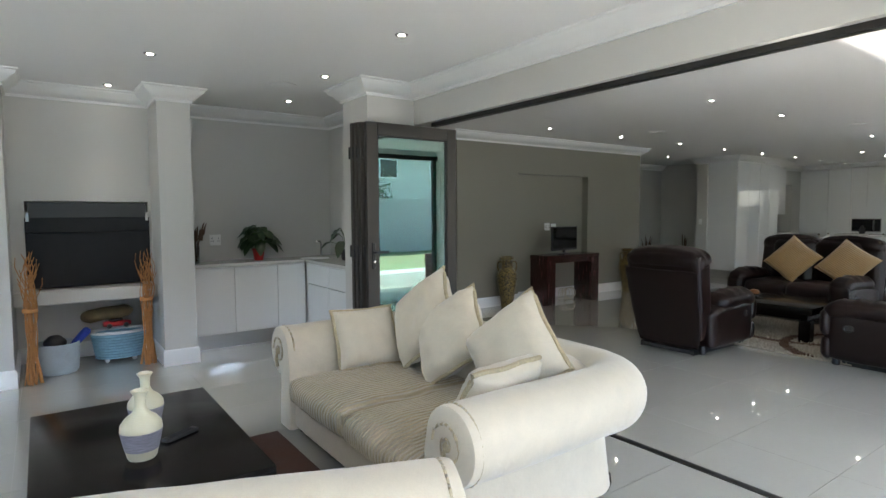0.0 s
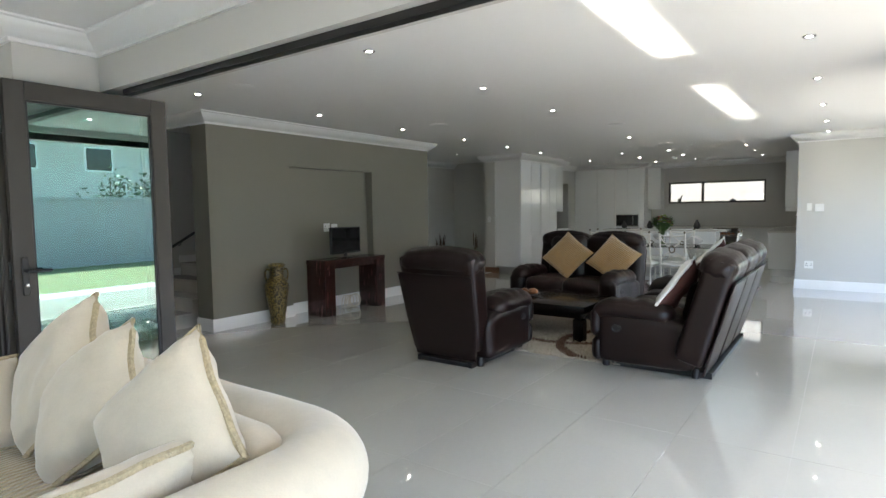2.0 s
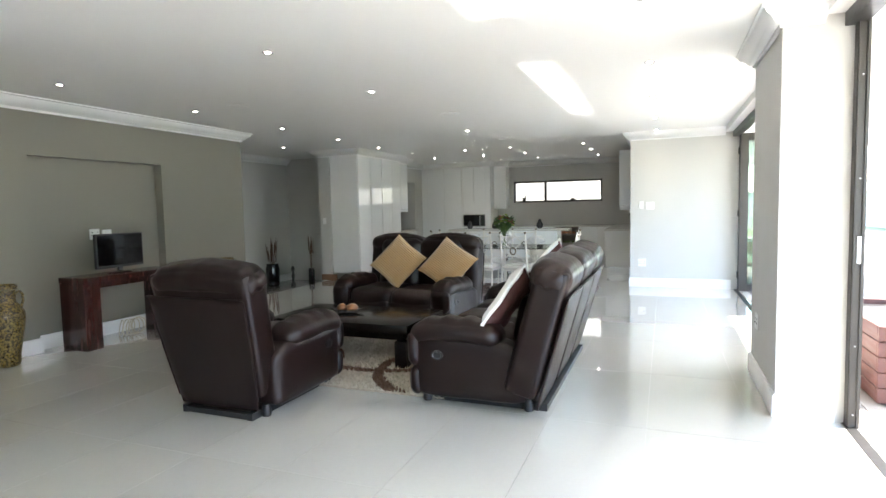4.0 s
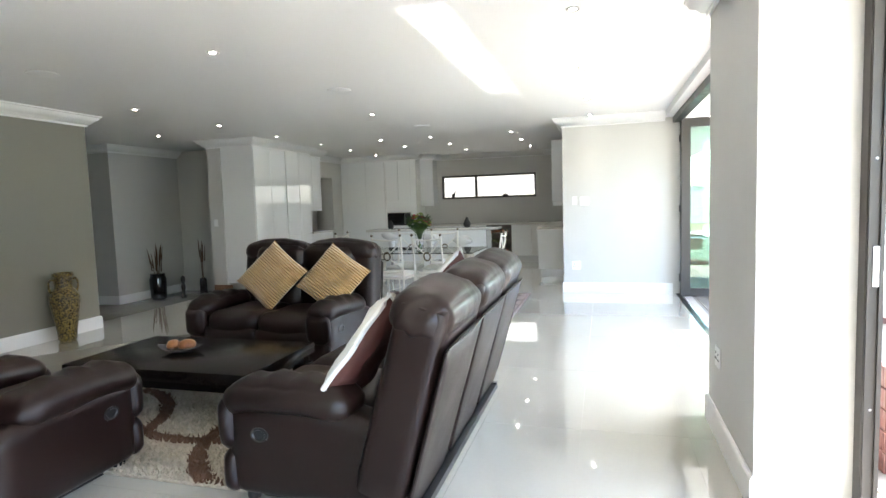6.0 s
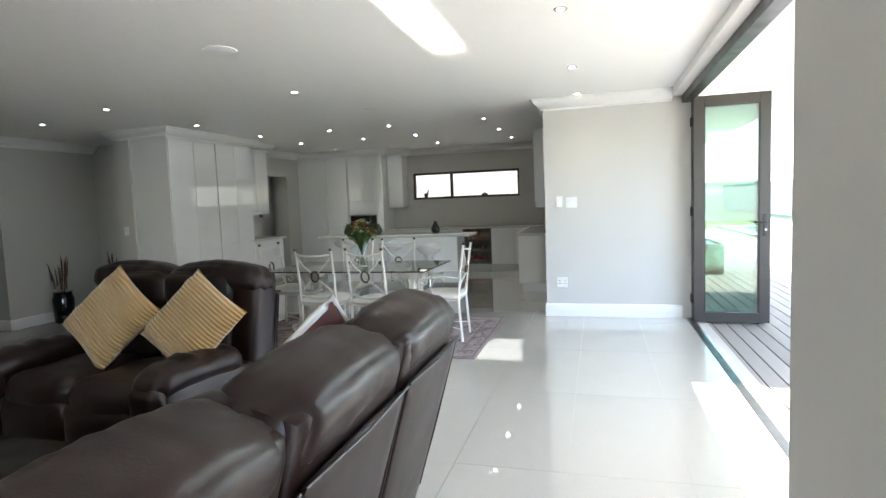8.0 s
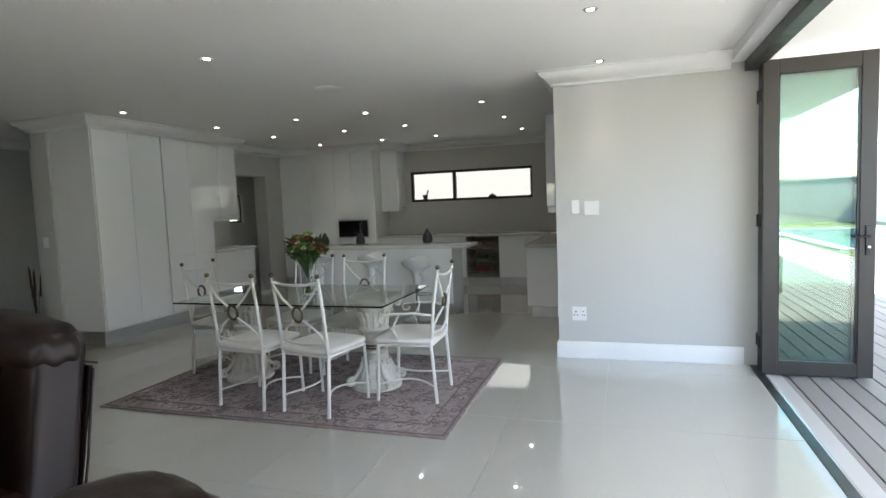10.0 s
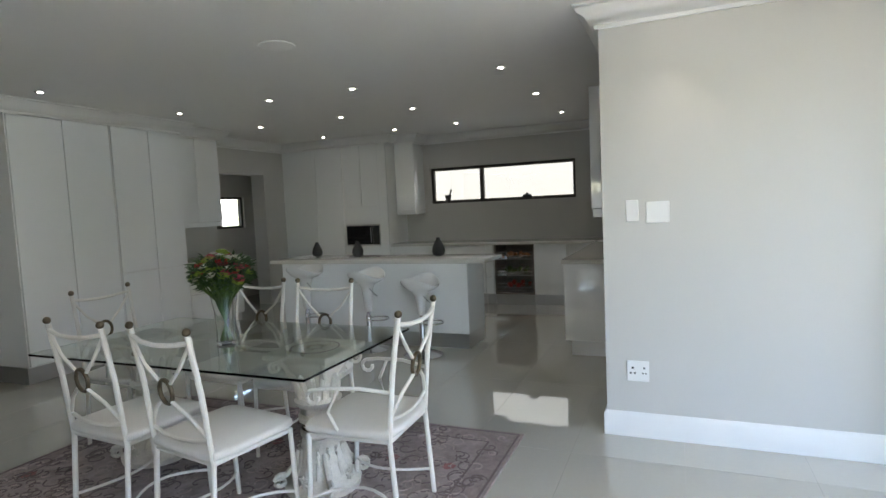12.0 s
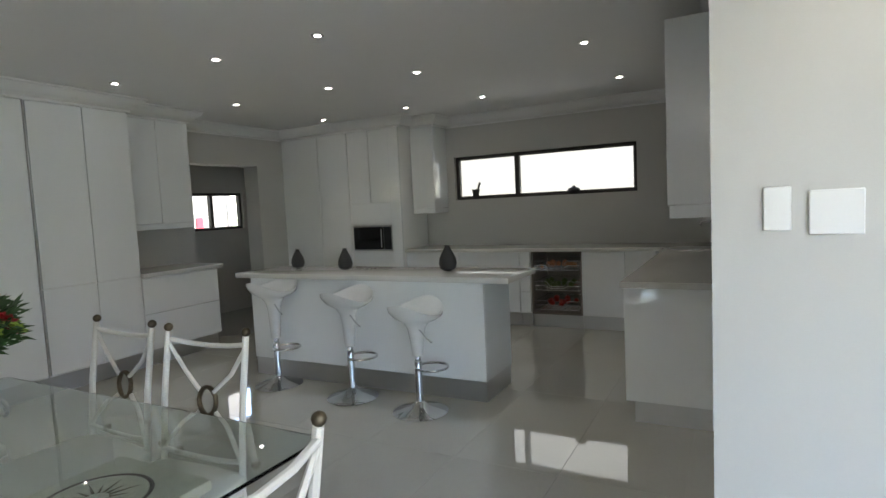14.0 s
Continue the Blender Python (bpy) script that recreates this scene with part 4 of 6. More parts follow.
ct = thing("coffee_table", "low square espresso wood coffee table on the rug", "coffee table", (6.96, 3.42, 0))
ct.scale = (1.08, 1.11, 1)
part("tabletop", boxes((-0.385, 0.385, -0.645, 0.645, 0.315, 0.39), bevel=0.006, seg=2), DARKWOOD, ct)
part("apron", boxes((-0.33, 0.33, -0.585, 0.585, 0.25, 0.313)), DARKWOOD, ct, smooth=False)
for sx in (-1, 1):
    for sy in (-1, 1):
        part("leg", boxes((sx * 0.33 - 0.05, sx * 0.33 + 0.05, sy * 0.58 - 0.05, sy * 0.58 + 0.05, 0.012, 0.25), bevel=0.004), DARKWOOD, ct)
bowl = thing("snack_plate", "dark leaf-shaped dish holding two glazed filled buns", "plate", (6.97, 3.54, 0.39, 0, 0, 12))
dish = lathe([(0.05, 0), (0.06, 0.006), (0.12, 0.018), (0.17, 0.026), (0.165, 0.030), (0.11, 0.022), (0.055, 0.012), (0.001, 0.011)], 32)
for v in dish.verts:
    k = abs(v.co.y) / 0.17
    v.co.x *= 0.62 * (1 - 0.55 * k ** 2)
    v.co.z += 0.028 * k ** 3
part("plate", dish, CHAR, bowl)
BUN = mat("glazed_bun", (0.22, 0.085, 0.028), 0.32, vary=0.45, scale=24, fine=70)
FILL = mat("dark_bun_base", (0.035, 0.022, 0.012), 0.6, vary=0.4, scale=60)
for y, r in ((0.055, 0.048), (-0.045, 0.062)):
    bun = part("bun", lathe([(r * 0.9, 0.022), (r, 0.032), (r * 0.97, 0.045), (r * 0.8, 0.062), (r * 0.5, 0.074), (0.001, 0.079)], 20), BUN, bowl, m=pose(0.005, y, 0.010))
    part("filling", lathe([(0.001, 0.002), (r * 0.85, 0.004), (r * 1.04, 0.014), (r * 0.95, 0.023), (r * 0.6, 0.024)], 20), FILL, bun, "dark filling")

desk = thing("console_desk", "dark mahogany console desk with solid panel legs", "desk", (6.78, 6.30, 0))
part("top", boxes((-0.59, 0.59, -0.19, 0.19, 0.69, 0.75), bevel=0.004), REDWOOD, desk)
for sx in (-1, 1):
    part("leg_panel", boxes((sx * 0.50 - 0.09, sx * 0.50 + 0.09, -0.18, 0.18, 0.0, 0.689), bevel=0.004), REDWOOD, desk)
part("rail", boxes((-0.41, 0.41, -0.15, -0.12, 0.63, 0.689)), REDWOOD, desk, smooth=False)
tv = thing("television", "small black flat-screen television on the desk", "television", (6.78, 6.33, 0.75, 0, 0, 4))
tv.scale = (1.16, 1.0, 1.12)
part("bezel", boxes((-0.265, 0.265, -0.02, 0.02, 0.05, 0.385), bevel=0.006), BLACK, tv)
part("screen", boxes((-0.25, 0.25, -0.0225, -0.02, 0.078, 0.37)), BLACK_GLOSS, tv, smooth=False)
part("stand", lathe([(0.11, 0), (0.115, 0.008), (0.03, 0.018), (0.025, 0.06)], 24, squash=0.7), BLACK, tv)
CREAM_HOSE = mat("cream_hose", (0.62, 0.56, 0.44), 0.4)
coil = thing("cable_coil", "loose springy coil of cream hose under the desk", "cable", (6.95, 6.40, 0))
cb = bmesh.new()
for k in range(6):
    ring = [Vector((-0.12 + 0.045 * k + 0.02 * math.sin(a * 0.2618), 0.088 * math.cos(a * 0.2618), 0.094 + 0.088 * math.sin(a * 0.2618))) for a in range(24)]
    tube([tuple(Matrix.Rotation(radians(-30 + 9 * k), 4, "Z") @ v) for v in ring], 0.0055, 6, cb, closed=True)
part("cable", cb, CREAM_HOSE, coil)
plate("power_socket", "white double socket in the niche", SOCK, pose(6.77, 6.697, 1.17), 0.12, 0.12, "socket")
plate("power_socket", "white aerial plate in the niche", [(0, 0, 0.03, 0.03, "rocker")], pose(6.92, 6.697, 1.18), 0.12, 0.075, "socket")
plate("power_socket", "white socket on the skirting beside the vase", SOCK, pose(5.68, 6.558, 0.12), 0.10, 0.12, "socket")

URN = mat("mottled_gold_glaze", (0.03, 0.02, 0.008), 0.3, vary=0.5, scale=42, bump=0.6, bump_scale=50, fine=90)
un, ul = URN.node_tree.nodes, URN.node_tree.links
fleck, steep, two = un.new("ShaderNodeTexNoise"), un.new("ShaderNodeMapRange"), un.new("ShaderNodeMix")
fleck.inputs["Scale"].default_value, fleck.inputs["Detail"].default_value = 58, 4
steep.inputs[1].default_value, steep.inputs[2].default_value = 0.42, 0.62
two.data_type = "RGBA"
two.inputs[7].default_value = (0.24, 0.17, 0.045, 1)
glaze = un["Principled BSDF"].inputs["Base Color"]
ul.new(glaze.links[0].from_socket, two.inputs[6])
ul.new(un["Texture Coordinate"].outputs["Object"], fleck.inputs["Vector"])
ul.new(fleck.outputs[0], steep.inputs[0])
ul.new(steep.outputs[0], two.inputs[0])
ul.new(two.outputs[2], glaze)


def amphora(x, y, turn):
    ob = thing("floor_vase", "tall mottled gold and brown floor vase with handles", "vase", (x, y, 0, 0, 0, turn), "tall floor vases")
    ob.scale = (1.06, 1.06, 1.1)
    part("body", lathe([(0.07, 0), (0.085, 0.02), (0.09, 0.10), (0.125, 0.30), (0.142, 0.40), (0.138, 0.46), (0.10, 0.52), (0.084, 0.535), (0.080, 0.56), (0.084, 0.60), (0.080, 0.645), (0.096, 0.655), (0.098, 0.685), (0.085, 0.69), (0.07, 0.66)], 32), URN, ob)
    for s in (-1, 1):
        part("handle", tube([(s * 0.08, 0, 0.62), (s * 0.112, 0, 0.628), (s * 0.13, 0, 0.595), (s * 0.128, 0, 0.54), (s * 0.112, 0, 0.49)], 0.012, 8), URN, ob)


amphora(5.60, 6.36, -35)
amphora(8.46, 6.37, -30)

RUGM = mat("taupe_shag", (0.40, 0.35, 0.28), 0.95, vary=0.35, scale=30, bump=1.0, bump_scale=90, fine=150)
RUGB = mat("brown_shag", (0.10, 0.05, 0.028), 0.95, vary=0.3, scale=30, bump=1.0, bump_scale=90)
rug = thing("shag_rug", "beige shag rug with sweeping brown curves", "rug", (6.85, 3.3, 0))
part("rug_body", soft_block(1.75, 2.3, 0.022, 0.011, 10, 0, 0.002), RUGM, rug)
for c, r, a0, a1 in (((-0.2, -1.1, 0.02), 0.75, 20, 160), ((0.5, -0.2, 0.02), 0.95, 120, 260), ((-0.5, 0.9, 0.02), 0.8, 190, 350)):
    pts = [p for p in arc(c, r, a0, a1, 24) if abs(p[0]) < 0.85 and abs(p[1]) < 1.12]
    b = bmesh.new()
    prev = None
    for p in pts:
        d = Vector((p[0] - c[0], p[1] - c[1], 0)).normalized()
        q = [b.verts.new(Vector(p) + d * k + Vector((0, 0, h))) for k, h in ((-0.05, -0.004), (-0.035, 0.008), (0.035, 0.008), (0.05, -0.004))]
        if prev:
            for k in range(3):
                b.faces.new((prev[k], q[k], q[k + 1], prev[k + 1]))
        prev = q
    part("band", b, RUGB, rug, "dark brown curved band")

# shag tufts: leaning three-sided blades, brown along the bands
BANDS = (((-0.2, -1.1), 0.75, 20, 160), ((0.5, -0.2), 0.95, 120, 260), ((-0.5, 0.9), 0.8, 190, 350))
rng = np.random.RandomState(3)
tuft = {0: [], 1: []}
for gx in np.arange(-0.86, 0.86, 0.021):
    for gy in np.arange(-1.13, 1.13, 0.021):
        x, y = gx + rng.uniform(-0.01, 0.01), gy + rng.uniform(-0.01, 0.01)
        on = 0
        for (cx, cy), rad, a0, a1 in BANDS:
            a = math.degrees(math.atan2(y - cy, x - cx)) % 360
            if abs(math.hypot(x - cx, y - cy) - rad) < 0.05 and a0 <= a <= a1:
                on = 1
        tuft[on].append((x, y))
for on, nm, mm in ((0, "beige_tuft", RUGM), (1, "brown_tuft", RUGB)):
    vs, fs = [], []
    for x, y in tuft[on]:
        dx, dy, hh = rng.uniform(-0.022, 0.022), rng.uniform(-0.022, 0.022), rng.uniform(0.036, 0.05)
        k = len(vs)
        a = rng.uniform(0, 6.28)
        vs += [(x + 0.010 * math.cos(a + q * 2.1), y + 0.010 * math.sin(a + q * 2.1), 0.016) for q in range(3)] + [(x + dx, y + dy, hh)]
        fs += [(k, k + 1, k + 3), (k + 1, k + 2, k + 3), (k + 2, k, k + 3)]
    me = bpy.data.meshes.new(nm)
    me.from_pydata(vs, [], fs)
    me.materials.append(mm)
    o = new(nm, me)
    o.parent = rug
    tagged(o, kind="stuff")

# ---- dining ----
def dining_chair(arms=False):
    """Local: faces +y, back legs at y = 0, centred on x."""
    ob = thing("dining_chair", "ivory wrought-iron dining chair with a brass ring back" + (" and scrolled arms" if arms else ""), "chair", group="chairs round the glass table")
    w = 0.20
    for s in (-1, 1):
        part("back_leg", tube([(s * w, -0.03, 0), (s * w, 0.0, 0.42), (s * w, -0.03, 0.72), (s * w, -0.07, 0.97)], 0.0125, 8), IVORY, ob)
        fin = bmesh.new()
        bmesh.ops.create_icosphere(fin, subdivisions=2, radius=0.0175, matrix=Matrix.Translation((s * w, -0.073, 0.985)))
        part("finial", fin, BRASS, ob, "antique brass ball")
        part("front_leg", tube([(s * (w + 0.015), 0.42, 0), (s * (w + 0.015), 0.40, 0.43)], 0.012, 8), IVORY, ob)
    part("seat_frame", tube([(-w, 0, 0.42), (w, 0, 0.42), (w + 0.015, 0.40, 0.42), (-w - 0.015, 0.40, 0.42)], 0.011, 6, closed=True), IVORY, ob)
    part("seat", soft_block(0.45, 0.44, 0.06, 0.028, 8, 0.02), SEATPAD, ob, "padded off-white seat", m=pose(0, 0.205, 0.425))
    part("top_rail", tube([(-w, -0.068, 0.94), (-w * 0.5, -0.085, 0.925), (0, -0.09, 0.92), (w * 0.5, -0.085, 0.925), (w, -0.068, 0.94)], 0.01, 8), IVORY, ob)
    part("lower_rail", tube([(-w, -0.003, 0.52), (-w * 0.5, -0.015, 0.505), (0, -0.02, 0.50), (w * 0.5, -0.015, 0.505), (w, -0.003, 0.52)], 0.009, 8), IVORY, ob)
    c = Vector((0, -0.055, 0.715))
    part("ring", tube([(c.x + 0.043 * math.cos(a), c.y - 0.12 * 0.043 * math.sin(a), c.z + 0.052 * math.sin(a)) for a in [i * math.pi / 10 for i in range(20)]], 0.0095, 8, closed=True), BRASS, ob, "twisted brass ring")
    for sx in (-1, 1):
        for sz, zz, yy in ((1, 0.93, -0.066), (-1, 0.52, -0.003)):
            a, b = Vector((sx * w, yy, zz)), c + Vector((sx * 0.036, 0, sz * 0.038))
            mid = (a + b) / 2 + Vector((0, -0.006, -0.02 * sz))
            part("brace", tube([a, mid, b], 0.0085, 6), IVORY, ob)
    for s in (-1, 1):
        part("stretcher", tube([(s * w, -0.02, 0.12)] + [(s * (w - 0.10 * math.sin(math.pi * k / 8)), -0.02 + 0.43 * k / 8, 0.12 + 0.02 * math.sin(math.pi * k / 8)) for k in range(1, 8)] + [(s * (w + 0.015), 0.41, 0.12)], 0.007, 6), IVORY, ob)
    if arms:
        for s in (-1, 1):
            part("arm", tube([(s * w, -0.02, 0.64), (s * (w + 0.03), 0.12, 0.66), (s * (w + 0.05), 0.27, 0.655), (s * (w + 0.055), 0.34, 0.645)] + [(s * (w + 0.055), 0.34 + 0.03 * math.sin(a), 0.615 + 0.03 * math.cos(a)) for a in [i * 0.6 for i in range(1, 9)]], 0.009, 8), IVORY, ob)
            part("arm_support", tube([(s * (w + 0.045), 0.22, 0.65), (s * (w + 0.05), 0.27, 0.55), (s * (w + 0.03), 0.22, 0.43)], 0.008, 8), IVORY, ob)
    return ob


side = dining_chair()
side.matrix_world = pose(10.46, 3.31, 0.012, 0, 0, -94)
copy_thing(side, pose(10.44, 2.76, 0.012, 0, 0, -99))
copy_thing(side, pose(11.70, 2.92, 0.012, 0, 0, 93))
copy_thing(side, pose(11.72, 3.46, 0.012, 0, 0, 88))
armc = dining_chair(True)
armc.matrix_world = pose(11.01, 1.97, 0.012, 0, 0, 2)
copy_thing(armc, pose(11.29, 4.30, 0.012, 0, 0, 180))

CURLD = mat("carpet_dark_motif", (0.15, 0.115, 0.118), 0.95, vary=0.2, scale=40)
gt = thing("glass_table", "clear glass dining table on two carved plaster pedestals", "dining table", (11.11, 3.14, 0))
part("tabletop", boxes((-0.5, 0.5, -0.9, 0.9, 0.738, 0.75), bevel=0.002), GLASS_TABLE, gt, "green-edged clear glass sheet", smooth=False)


def pedestal(y):
    p = part("pedestal", lathe([(0.195, 0.012), (0.20, 0.045), (0.17, 0.06), (0.152, 0.10), (0.125, 0.16), (0.102, 0.24), (0.09, 0.285), (0.102, 0.297), (0.102, 0.315), (0.088, 0.325), (0.088, 0.36), (0.105, 0.37), (0.108, 0.40), (0.094, 0.41), (0.094, 0.445), (0.116, 0.46), (0.122, 0.48), (0.10, 0.495), (0.105, 0.56), (0.125, 0.62), (0.155, 0.67), (0.18, 0.70), (0.18, 0.71)], 32), PLASTER, gt, m=pose(0, y, 0))
    for z in (0.326, 0.346):
        part("collar", lathe([(0.089, z), (0.0945, z + 0.004), (0.0945, z + 0.010), (0.089, z + 0.014)], 28), BRASS, p, "gilded collar")
    part("abacus", boxes((-0.19, 0.19, -0.19, 0.19, 0.705, 0.737), bevel=0.01, seg=2), PLASTER, p)
    part("medallion_ring", tube([(0.125 * math.cos(i * math.pi / 16), 0.125 * math.sin(i * math.pi / 16), 0.7372) for i in range(32)], 0.006, 4, closed=True), CURLD, p, "dark inlaid ring")
    star = bmesh.new()
    for i in range(16):
        a = i * math.pi / 8
        tube([(0.03 * math.cos(a), 0.03 * math.sin(a), 0.7365), ((0.10 if i % 2 else 0.075) * math.cos(a), (0.10 if i % 2 else 0.075) * math.sin(a), 0.7365)], 0.005, 4, star, taper=0.001)
    part("star_inlay", star, BRASS, p, "carved star inlay")
    for k in range(4):
        a = math.pi / 4 + k * math.pi / 2
        r = lambda rad, z: (rad * math.cos(a), rad * math.sin(a), z)
        sp = [r(0.205 + 0.036 * (1 - i / 18) * math.cos(1.9 - i * 0.62), 0.662 + 0.036 * (1 - i / 18) * math.sin(1.9 - i * 0.62)) for i in range(16)]
        part("volute", tube([r(0.115, 0.57), r(0.15, 0.64), r(0.185, 0.692)] + sp, 0.012, 7, taper=0.007), PLASTER, p)
        sp2 = [r(0.215 + 0.036 * (1 - i / 18) * math.cos(2.2 - i * 0.62), 0.075 + 0.036 * (1 - i / 18) * math.sin(2.2 - i * 0.62)) for i in range(16)]
        part("foot_scroll", tube([r(0.112, 0.22), r(0.14, 0.15), r(0.185, 0.105)] + sp2, 0.017, 7, taper=0.009), PLASTER, p)
        b = k * math.pi / 2
        out, side_ = Vector((math.cos(b), math.sin(b), 0)), Vector((-math.sin(b), math.cos(b), 0))
        flower = bmesh.new()
        for i in range(8):
            u = side_ * math.cos(i * math.pi / 4) + Vector((0, 0, 1)) * math.sin(i * math.pi / 4)
            tube([out * 0.165 + Vector((0, 0, 0.10)) + u * 0.006, out * 0.168 + Vector((0, 0, 0.10)) + u * 0.034], 0.009, 5, flower, taper=0.006)
        part("rosette", flower, PLASTER, p)
    for k in range(14):
        d = Vector((math.cos(k * math.pi / 7), math.sin(k * math.pi / 7), 0))
        part("leaf", tube([d * 0.100 + Vector((0, 0, 0.50)), d * 0.108 + Vector((0, 0, 0.56)), d * 0.128 + Vector((0, 0, 0.615)), d * 0.150 + Vector((0, 0, 0.628)), d * 0.156 + Vector((0, 0, 0.612))], 0.015, 6, taper=0.006), PLASTER, p)
        part("leaf", tube([d * 0.148 + Vector((0, 0, 0.10)), d * 0.124 + Vector((0, 0, 0.16)), d * 0.108 + Vector((0, 0, 0.215)), d * 0.112 + Vector((0, 0, 0.245)), d * 0.120 + Vector((0, 0, 0.238))], 0.013, 6, taper=0.006), PLASTER, p)


pedestal(-0.60)
pedestal(0.60)
PATT = mat("carpet_mauve_grey", (0.29, 0.243, 0.236), 0.95, vary=0.4, scale=9, bump=0.9, bump_scale=40, fine=26)
PATT2 = mat("carpet_border", (0.255, 0.21, 0.205), 0.95, vary=0.35, scale=16, bump=0.9, bump_scale=60, fine=40)
carpet = thing("dining_rug", "mauve-grey carved floral rug under the dining table", "rug", (11.14, 3.08, 0))
carpet.scale = (1.06, 1.0, 1.0)
part("field", boxes((-0.68, 0.68, -1.22, 1.22, 0, 0.013)), PATT, carpet, smooth=False)
part("border", boxes((-0.84, -0.681, -1.385, 1.385, 0, 0.012), (0.681, 0.84, -1.385, 1.385, 0, 0.012), (-0.68, 0.68, -1.385, -1.221, 0, 0.012), (-0.68, 0.68, 1.221, 1.385, 0, 0.012)), PATT2, carpet, smooth=False)
for bx, by in ((0.672, 1.212), (0.815, 1.36)):
    part("border_line", boxes((-bx, bx, -by - 0.006, -by + 0.006, 0.004, 0.0155), (-bx, bx, by - 0.006, by + 0.006, 0.004, 0.0155), (-bx - 0.006, -bx + 0.006, -by, by, 0.004, 0.0152), (bx - 0.006, bx + 0.006, -by, by, 0.004, 0.0152)), CURLD, carpet, "dark carved border line", smooth=False)
CURL = mat("carpet_carved_motif", (0.36, 0.30, 0.285), 0.95, vary=0.2, scale=40)
ROSE = mat("carpet_rose", (0.27, 0.12, 0.12), 0.95, vary=0.3, scale=40)
rng = random.Random(5)
for mname, mm, count in (("scroll", CURL, 330), ("vine", CURLD, 430), ("rosette", ROSE, 14)):
    cb = bmesh.new()
    for i in range(count):
        cx, cy = rng.uniform(-0.78, 0.78), rng.uniform(-1.32, 1.32)
        a0, s, tw = rng.uniform(0, 6.28), rng.uniform(0.03, 0.075), rng.choice((-1, 1))
        if mname == "rosette":
            for k in range(6):
                bmesh.ops.create_icosphere(cb, subdivisions=1, radius=0.02, matrix=Matrix.Translation((cx + 0.024 * math.cos(k), cy + 0.024 * math.sin(k), 0.011)) @ Matrix.Diagonal((1, 1, 0.25, 1)))
        else:
            tube([(max(-0.82, min(0.82, cx + s * (1 - k / 11) * math.cos(a0 + tw * k * 0.6))), max(-1.37, min(1.37, cy + s * (1 - k / 11) * math.sin(a0 + tw * k * 0.6))), 0.0115) for k in range(10)], 0.0055, 4, cb)
    tagged(part(mname, cb, mm, carpet), kind="stuff")

# vase of flowers on the glass table
fv = thing("flower_vase", "clear glass vase of mixed red, white and green flowers", "flower vase", (11.06, 3.08, 0.75))
part("vase", lathe([(0.052, 0), (0.056, 0.01), (0.05, 0.06), (0.056, 0.18), (0.072, 0.27), (0.068, 0.27), (0.052, 0.18), (0.046, 0.06), (0.046, 0.014), (0.001, 0.013)], 24), glass_mat("vase_glass", (0.97, 0.98, 0.97)), fv)
STEM = mat("flower_stem", (0.07, 0.13, 0.025), 0.5, vary=0.3)
FLEAF = mat("flower_leaf", (0.032, 0.078, 0.022), 0.45, vary=0.4, scale=20)
rng = random.Random(11)
heads = []
stems = bmesh.new()
for i in range(84):
    a, rr = rng.uniform(0, 6.28), 0.15 * math.sqrt(rng.random())
    hx, hy, hz = rr * math.cos(a), rr * math.sin(a), 0.545 - 5.5 * rr * rr + rng.uniform(-0.03, 0.02)
    hz -= 0.055
    heads.append((hx, hy, hz))
    tube([(-hx * 0.22, -hy * 0.22, 0.02), (hx * 0.3, hy * 0.3, 0.24), (hx, hy, hz)], 0.0042, 5, stems)
tagged(part("stem_bunch", stems, STEM, fv), kind="stuff")
leafs = bmesh.new()
for i in range(760):
    a, rr = rng.uniform(0, 6.28), 0.15 * math.sqrt(rng.random())
    c = Vector((rr * math.cos(a), rr * math.sin(a), 0.25 + (0.21 - 5.0 * rr * rr) * rng.random() + 0.6 * rr))
    d = Vector((math.cos(a) + rng.uniform(-.6, .6), math.sin(a) + rng.uniform(-.6, .6), rng.uniform(-0.5, 0.9))).normalized()
    s = d.cross(Vector((0, 0, 1))).normalized() * rng.uniform(0.006, 0.013)
    ln = rng.uniform(0.03, 0.06)
    up = Vector((0, 0, 0.008))
    v = [leafs.verts.new(p) for p in (c, c + d * ln * 0.5 + s, c + d * ln, c + d * ln * 0.5 - s, c + d * ln * 0.5 + up)]
    for q in ((0, 1, 4), (1, 2, 4), (2, 3, 4), (3, 0, 4)):
        leafs.faces.new([v[k] for k in q])
tagged(part("foliage", leafs, FLEAF, fv), kind="stuff")
FCOL = [("red", (0.45, 0.02, 0.03)), ("white", (0.8, 0.8, 0.76)), ("lime", (0.30, 0.42, 0.07)), ("pink", (0.55, 0.08, 0.15)), ("dark", (0.09, 0.02, 0.03))]
FM = [mat("petal_" + n, c, 0.6, vary=0.15, scale=60) for n, c in FCOL]
